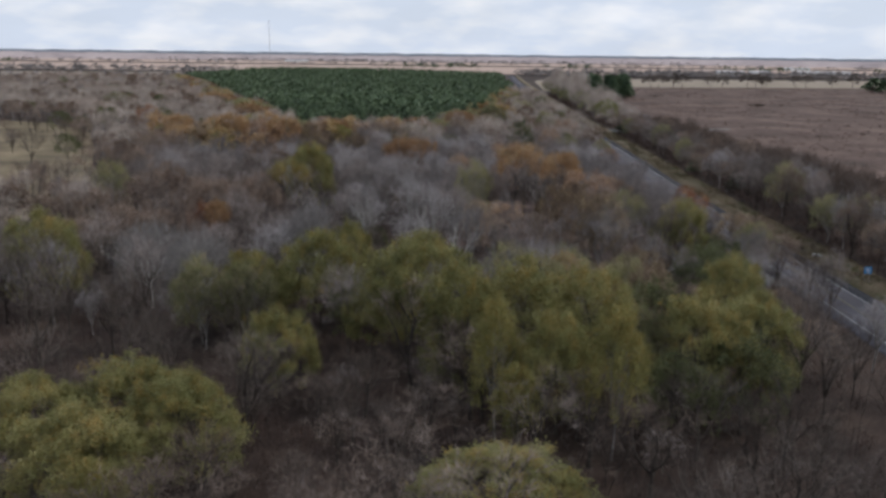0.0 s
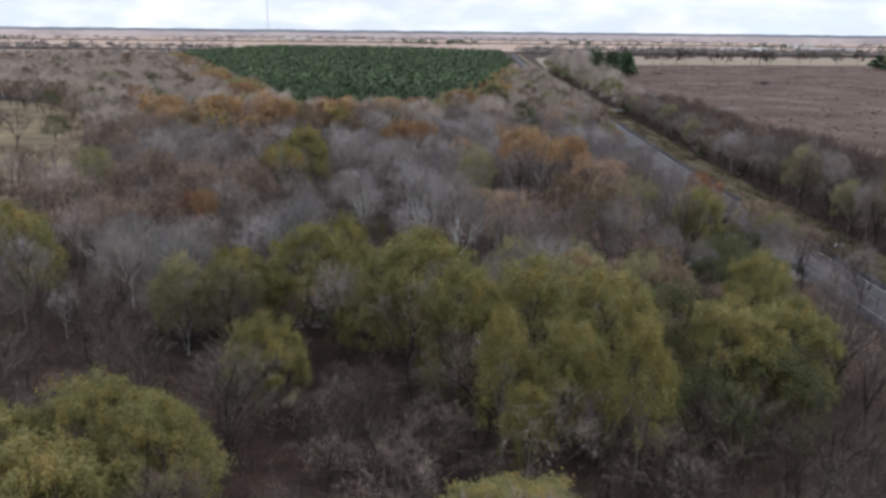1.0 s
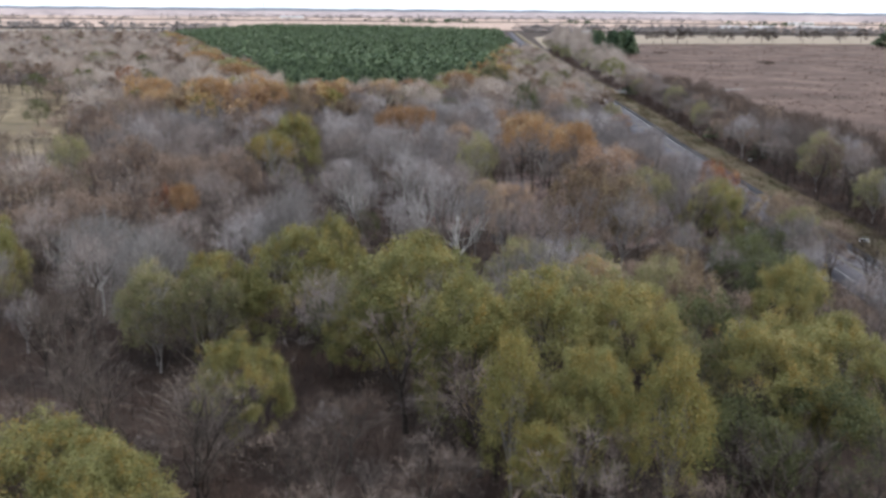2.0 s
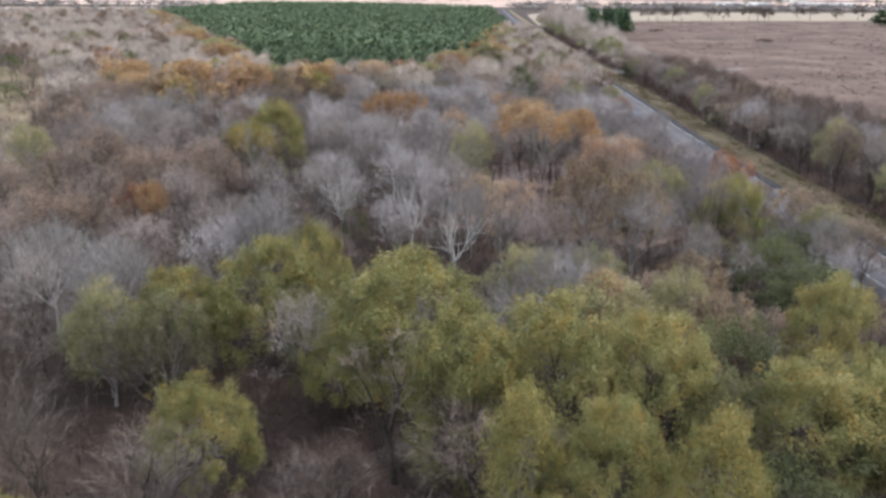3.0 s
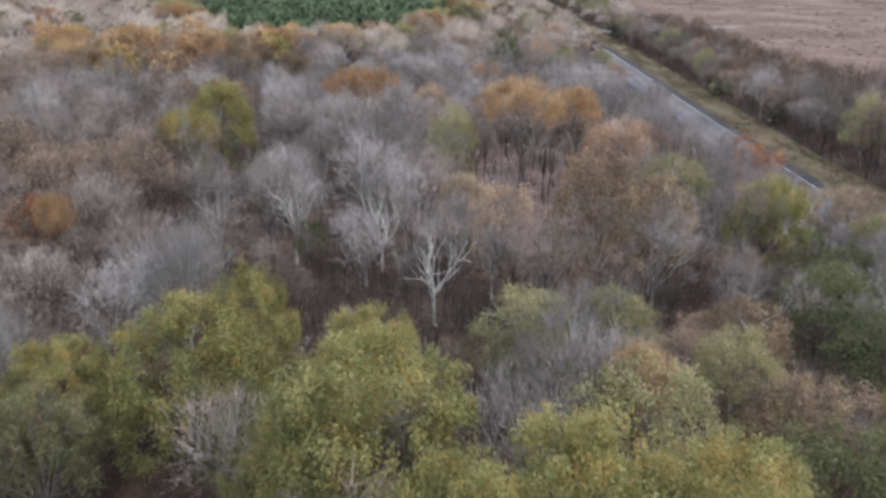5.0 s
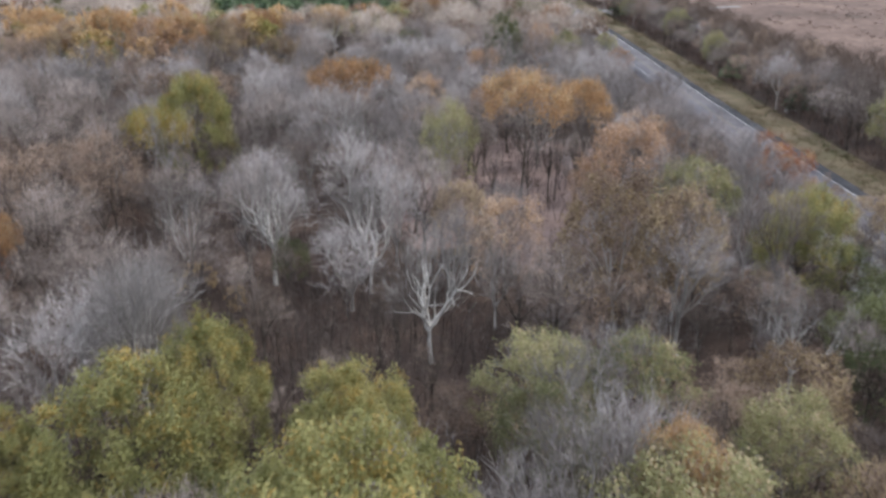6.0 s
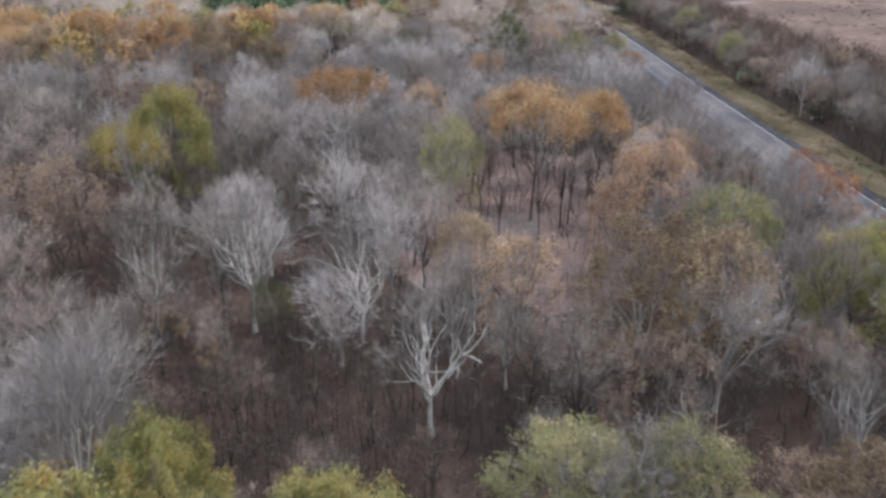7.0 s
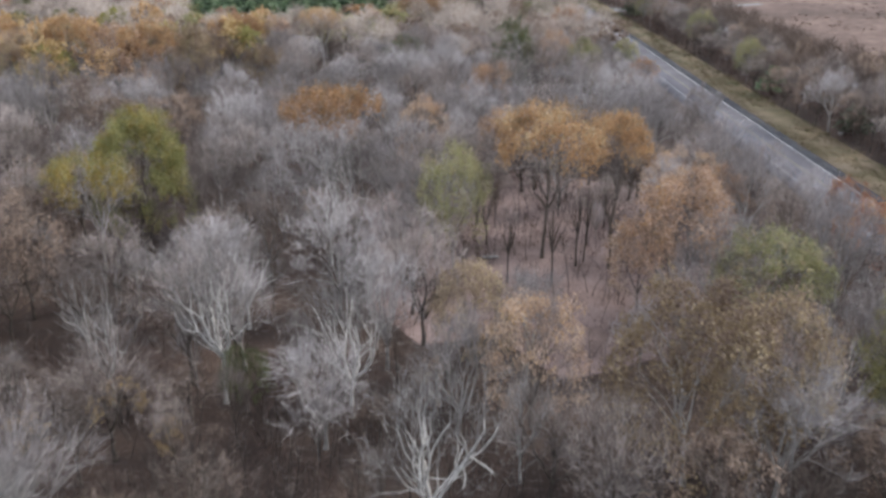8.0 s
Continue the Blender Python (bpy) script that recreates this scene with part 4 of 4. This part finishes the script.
def far_trees():
    rng = np.random.default_rng(61)
    big = []
    for n in range(4):
        r = np.random.default_rng(700 + n)
        segs, tips = grow(r, H0, 4.4, depth=1)
        big.append((tubes(segs[:4, :8] * np.array([1, 1, 1, 1, 1, 1, 0.8, 0.8]), 3), foliage(r, H0, 4.4, -0.15, 12, 46, 1.1, 1.5)[:2]))
    line = [(260 + 440 * f, 1168 + 130 * f) for f in (0.06, 0.09, 0.14, 0.17, 0.27, 0.31, 0.40, 0.43, 0.455, 0.47, 0.58, 0.62, 0.72, 0.80, 0.97)]
    stuff("field_trees", "row of bare trees standing along a field edge", ("bark_dark", "twig_thicket"), [(w, foliage(np.random.default_rng(760 + n), H0, 4.4, 0.12, 26, 800, 0.42, 1.3)[:2]) for n, (w, _) in enumerate(big)], rows_of(rng, line, 15, 19, 8, 11, 4))
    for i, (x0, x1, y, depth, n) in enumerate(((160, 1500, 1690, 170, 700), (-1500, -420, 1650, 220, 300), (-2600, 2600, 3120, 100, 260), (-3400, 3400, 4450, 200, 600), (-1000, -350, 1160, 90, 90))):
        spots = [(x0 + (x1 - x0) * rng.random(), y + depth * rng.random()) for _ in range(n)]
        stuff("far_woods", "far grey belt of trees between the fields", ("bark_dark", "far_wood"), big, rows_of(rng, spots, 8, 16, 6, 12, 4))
    spots = [(x + rng.normal() * 40, y + rng.normal() * 8) for x, y in ((-60, 2600), (40, 2620), (420, 2700), (900, 2500), (1000, 2510), (-1500, 2900), (1250, 2350), (1500, 2300), (-40, 2600)) for _ in range(9)]
    stuff("far_evergreens", "small clumps of dark evergreens far over the fields", ("bark_dark", "needle"), big, rows_of(rng, spots, 12, 18, 8, 12, 4))
    bushes = [(224 + rng.normal() * 5, 892 + rng.normal() * 3) for _ in range(9)] + [(271 + rng.normal() * 6, 727 + rng.normal() * 3) for _ in range(12)]
    stuff("field_bushes", "low dark bushes in the scrub field", ("bark_dark", "twig_brown"), LIGHT, rows_of(rng, bushes, 2, 4, 2.5, 4, 6))

    tuft = []
    for n in range(4):
        r = np.random.default_rng(740 + n)
        b = r.normal(size=(9, 3)) * np.array([0.7, 0.7, 0])
        tuft.append((blades(r, b, unit(r.normal(size=(9, 3)) * 0.4 + np.array([0, 0, 1.0])), 0.7 + 0.7 * r.random(9), np.full(9, 0.22)), leaves(r, b[:3] + np.array([0, 0, 0.5]), np.full(3, 0.4))))
    spots = []
    while len(spots) < 5000:
        y = 90 + 1100 * rng.random() ** 0.8
        x = float(edge_x(y)) + 44 + 560 * rng.random() * (0.3 + y / 1100)
        if noise.noise((x * 0.02, y * 0.008, 6.0)) + 0.25 * rng.normal() > 0:
            spots.append((x, y))
    stuff("scrub_growth", "dead reddish brown scrub tufts over the field", ("scrub", "twig_brown"), tuft,
          [(x, y, 0.3 + 0.6 * rng.random(), 0.6 + 1.2 * rng.random(), rng.random() * 6.28, int(rng.integers(0, 4))) for x, y in spots])


far_trees()


def ridge(name, radius, base, low, high, mat, label, seed):
    """A far rise of land all round the horizon."""
    rng = np.random.default_rng(seed)
    n = 900
    a = np.arange(n) * 2 * np.pi / n
    hgt = np.array([base + low * noise.noise((3 * math.cos(t), 3 * math.sin(t), seed)) + high * noise.noise((60 * math.cos(t), 60 * math.sin(t), 4)) for t in a]) + rng.random(n) * high * 0.3
    lo = np.stack([(radius - 90) * np.cos(a), (radius - 90) * np.sin(a), np.full(n, -1.0)], 1)
    hi = np.stack([radius * np.cos(a), radius * np.sin(a), hgt], 1)
    k = np.arange(n)
    k1 = (k + 1) % n
    t = np.concatenate([np.stack([k, k1, k1 + n], 1), np.stack([k, k1 + n, k + n], 1)])
    tagged(part(name, mesh_of(name, np.concatenate([lo, hi]), t, mat)), label, "horizon", kind="structure")


def backdrop():
    # two rings past the fields; their haze is painted, not in the air
    ridge("backdrop", 4780, 29, 3, 3, "horizon_field_hazed", "far pinkish fields rising to the horizon, with haze in their colour", 71)
    ridge("backdrop", 4890, 42, 3, 4, "horizon_wood_hazed", "blue-grey woods along the horizon, with haze in their colour", 72)


backdrop()


# ---- undergrowth ----
def undergrowth():
    rng = np.random.default_rng(81)
    base = []
    for n in range(6):
        r = np.random.default_rng(800 + n)
        m = 12
        b = r.normal(size=(m, 3)) * np.array([0.8, 0.8, 0])
        way = unit(r.normal(size=(m, 3)) * 0.35 + np.array([0, 0, 1.0]))
        stems = blades(r, b, way, 1.0 + 2.2 * r.random(m), np.full(m, 0.05))
        c = np.repeat(b + way * 1.2, 3, 0)
        fine = blades(r, c, unit(np.repeat(way, 3, 0) + r.normal(size=(3 * m, 3)) * 0.6), 0.4 + 0.8 * r.random(3 * m), np.full(3 * m, 0.03))
        base.append((stems, fine))
    spots = []
    while len(spots) < 3200:
        x, y = -80 + 146 * rng.random(), 36 + 240 * rng.random()
        if x < edge_x(y) - 11.5 and not inside(x, y, MEADOW):
            spots.append((x, y))
    rows = [(x, y, 0.5 + 0.7 * rng.random(), 0.8 + 0.7 * rng.random(), rng.random() * 6.28, int(rng.integers(0, 6))) for x, y in spots]
    for y in np.arange(90, 900, 1.6):
        rows.append((float(edge_x(y)) + 11.5 + 9 * rng.random(), y, 1.3 + 1.3 * rng.random(), 1.5 + 1.0 * rng.random(), rng.random() * 6.28, int(rng.integers(0, 6))))
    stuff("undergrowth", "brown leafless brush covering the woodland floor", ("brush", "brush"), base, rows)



def saplings():
    """Thin straight young stems, each with a few bare side twigs."""
    rng = np.random.default_rng(83)
    kinds = []
    for n in range(6):
        r = np.random.default_rng(860 + n)
        lean = r.normal(size=2) * 0.7
        stem = [(0, 0, 0, lean[0] * 0.5, lean[1] * 0.5, 3.0, 0.05, 0.035), (lean[0] * 0.5, lean[1] * 0.5, 3.0, lean[0] * 1.4, lean[1] * 1.4, 6.0, 0.035, 0.012)]
        z = 1.8 + 4.2 * r.random(14)
        b = np.stack([lean[0] * z * 0.2, lean[1] * z * 0.2, z], 1)
        way = unit(r.normal(size=(14, 3)) * np.array([1, 1, 0.3]) + np.array([0, 0, 0.7]))
        kinds.append((tubes(stem, 4), blades(r, b, way, 0.6 + 0.9 * r.random(14), np.full(14, 0.03))))
    spots = []
    while len(spots) < 1900:
        x, y = -60 + 118 * rng.random(), 60 + 190 * rng.random()
        if rng.random() < 0.22:
            x, y = -8 + rng.normal() * 11, 147 + rng.normal() * 9
        if x < edge_x(y) - 13:
            spots.append((x, y))
    stuff("saplings", "thin dark young stems crowding the woodland floor", ("bark_dark", "twig_dun"), kinds,
          [(x, y, 0.35 + 0.8 * rng.random() ** 1.5, 1.0, rng.random() * 6.28, int(rng.integers(0, 6))) for x, y in spots])


def verge_grass():
    """Dry and green grass tufts along the mown verge and the ragged edge of the row."""
    rng = np.random.default_rng(85)
    tuft = []
    for n in range(5):
        r = np.random.default_rng(880 + n)
        b = r.normal(size=(10, 3)) * np.array([0.45, 0.45, 0])
        tuft.append((blades(r, b, unit(r.normal(size=(10, 3)) * 0.5 + np.array([0, 0, 1.0])), 0.2 + 0.4 * r.random(10), np.full(10, 0.16)),))
    for label, mat, count, shift in (("dry tan grass tufts on the verge", "grass_dry", 2600, 0.0), ("green grass tufts on the verge", "verge_green", 500, 3.0)):
        spots = []
        while len(spots) < count:
            y = 70 + 480 * rng.random() ** 1.2
            off = 2.9 + 8.8 * rng.random()
            if noise.noise((off * 0.25, y * 0.045, shift)) + 0.12 * rng.normal() + (0.06 * (off - 7) if shift else 0) > 0:
                spots.append((float(edge_x(y)) + off, y))
        stuff("verge_grass", label, (mat,), tuft, [(x, y, 0.5 + 0.8 * rng.random(), 0.8 + 1.0 * rng.random(), rng.random() * 6.28, int(rng.integers(0, 5))) for x, y in spots])


undergrowth()
saplings()
verge_grass()


# ---- small things ----
def box(bm, x0, x1, y0, y1, z0, z1, bevel=0.0):
    m = Matrix.Translation(((x0 + x1) / 2, (y0 + y1) / 2, (z0 + z1) / 2)) @ Matrix.Diagonal((x1 - x0, y1 - y0, z1 - z0, 1))
    made = bmesh.ops.create_cube(bm, size=1.0, matrix=m)
    if bevel:
        edges = {e for v in made["verts"] for e in v.link_edges}
        bmesh.ops.bevel(bm, geom=list(edges), offset=bevel, segments=1, affect="EDGES")


def rod(bm, p, q, r, sides=8):
    p, q = Vector(p), Vector(q)
    m = Matrix.Translation((p + q) / 2) @ (q - p).to_track_quat("Z", "Y").to_matrix().to_4x4()
    bmesh.ops.create_cone(bm, cap_ends=True, segments=sides, radius1=r, radius2=r, depth=(q - p).length, matrix=m)


def one(name, build, mat, parent=None, label=""):
    bm = bmesh.new()
    build(bm)
    return part(name, bm_mesh(name, bm, mat), parent, label)


def blue_sign(x, y):
    ob = tagged(new("road_sign"), "small blue square road sign on two posts", "sign")
    for dx in (-0.38, 0.38):
        one("post", lambda bm: rod(bm, (dx, 0, 0), (dx, 0, 3.0), 0.04), "steel", ob)
    panel = one("panel", lambda bm: box(bm, -0.65, 0.65, -0.09, -0.05, 1.7, 3.0, 0.015), "sign_blue", ob)
    one("symbol", lambda bm: (box(bm, -0.32, -0.10, -0.097, -0.09, 2.25, 2.8), box(bm, 0.10, 0.32, -0.097, -0.09, 2.25, 2.8), box(bm, -0.32, 0.32, -0.097, -0.09, 1.9, 2.05)), "sign_white", panel, "white marks")
    ob.matrix_basis = pose(x, y, 0, 0, 0, -8)


blue_sign(80.4, 152.4)


def fallen_log(x, y, length, r, turn):
    """A barkless fallen log propped on a stub, with a splintered end."""
    ob = tagged(new("fallen_log"), "short pale fallen log lying on the leaf litter", "log")

    def stem(bm):
        rings = []
        for i in range(9):
            f = i / 8
            ring = []
            for j in range(10):
                a = 0.628 * j
                q = r * (1 - 0.25 * f) * (1 + 0.12 * noise.noise((f * 5, math.cos(a) * 2, math.sin(a) * 2)))
                ring.append(bm.verts.new(((f - 0.5) * length, q * math.cos(a), r + q * math.sin(a))))
            rings.append(ring)
        for p, q in zip(rings, rings[1:]):
            for j in range(10):
                bm.faces.new((p[j], p[(j + 1) % 10], q[(j + 1) % 10], q[j]))
        bm.faces.new(rings[0])
        bm.faces.new(rings[-1][::-1])
    one("stem", stem, "bark_pale", ob)
    one("stub", lambda bm: rod(bm, (length * 0.2, 0, r), (length * 0.32, 0.4, r * 3), r * 0.28, 7), "bark_grey", ob, "broken branch stub")
    ob.matrix_basis = pose(x, y, 0, 0, 0, turn)


fallen_log(12.7, 201, 2.2, 0.24, 5)
fallen_log(57.2, 170.4, 1.8, 0.22, 30)


def headwall(x, y, w, turn):
    """A low concrete culvert end: wall, two wings and the pipe's mouth."""
    ob = tagged(new("culvert_headwall"), "low weathered concrete culvert end in the grass verge", "culvert")
    one("wall", lambda bm: box(bm, -w / 2, w / 2, -0.12, 0.12, 0, 0.62, 0.02), "concrete", ob)
    for side in (-1, 1):
        one("wing", lambda bm: box(bm, side * w / 2 - 0.1, side * w / 2 + 0.1, -0.9, -0.13, 0, 0.4, 0.02), "concrete", ob)
    # no hollow: a closed disc whose dark colour paints the pipe's inner shade
    one("pipe", lambda bm: rod(bm, (0, -0.2, 0.3), (0, -0.13, 0.3), 0.24, 14), "window_dark", ob, "solid disc coloured as the shade inside the pipe")
    ob.matrix_basis = pose(x, y, 0.05, 0, 0, turn)


headwall(80, 173, 1.6, -15)
headwall(91, 262, 3.0, 25)


def mast(x, y, h):
    ob = tagged(new("radio_mast"), "tall thin guyed radio mast far off", "mast")
    n = 16
    for i in range(3):
        a = 2.094 * i
        one("leg", lambda bm: rod(bm, (1.1 * math.cos(a), 1.1 * math.sin(a), 0), (1.1 * math.cos(a), 1.1 * math.sin(a), h), 0.45, 6), "steel", ob)
        one("guy_wire", lambda bm: rod(bm, (90 * math.cos(a), 90 * math.sin(a), 0), (1.1 * math.cos(a), 1.1 * math.sin(a), h * 0.9), 0.03, 4), "steel", ob)

    def lattice(bm):
        for k in range(n):
            for i in range(3):
                a, b = 2.094 * i, 2.094 * (i + 1)
                rod(bm, (1.1 * math.cos(a), 1.1 * math.sin(a), h * k / n), (1.1 * math.cos(b), 1.1 * math.sin(b), h * (k + 1) / n), 0.2, 4)
    one("lattice", lattice, "steel", ob)
    ob.location = (x, y, 0)


mast(-842, 4180, 192)


def building(name, x, y, w, d, h, roof, turn, label):
    ob = tagged(new(name), label, "building")
    one("wall", lambda bm: box(bm, -w / 2, w / 2, -d / 2, d / 2, 0, h), "wall_white", ob)

    def gable(bm):
        v = [bm.verts.new(p) for p in ((-w / 2 - 0.5, -d / 2 - 0.5, h), (w / 2 + 0.5, -d / 2 - 0.5, h), (w / 2 + 0.5, d / 2 + 0.5, h), (-w / 2 - 0.5, d / 2 + 0.5, h), (-w / 2 - 0.5, 0, h + roof), (w / 2 + 0.5, 0, h + roof))]
        for f in ((0, 1, 5, 4), (2, 3, 4, 5), (0, 4, 3), (1, 2, 5), (3, 2, 1, 0)):
            bm.faces.new([v[i] for i in f])
    one("roof", gable, "roof_grey", ob)
    for i in range(3):
        cx = -w * 0.3 + i * w * 0.3
        one("door" if i == 1 else "window", lambda bm: box(bm, cx - 1.2, cx + 1.2, -d / 2 - 0.05, -d / 2 + 0.1, 0.02 if i == 1 else 1.2, 2.6), "window_dark", ob)
    ob.matrix_basis = pose(x, y, 0, 0, 0, turn)


for x, y, w, turn in ((-640, 3900, 60, 5), (-700, 3920, 40, 20), (720, 2150, 70, 0), (800, 2160, 50, 0), (930, 2180, 80, 0), (1010, 2190, 70, 0), (250, 1500, 16, 10), (1240, 3000, 90, 0)):
    building("farm_building", x, y, w, 18, 5.5, 4.0, turn, "long white farm building with a grey roof far off")
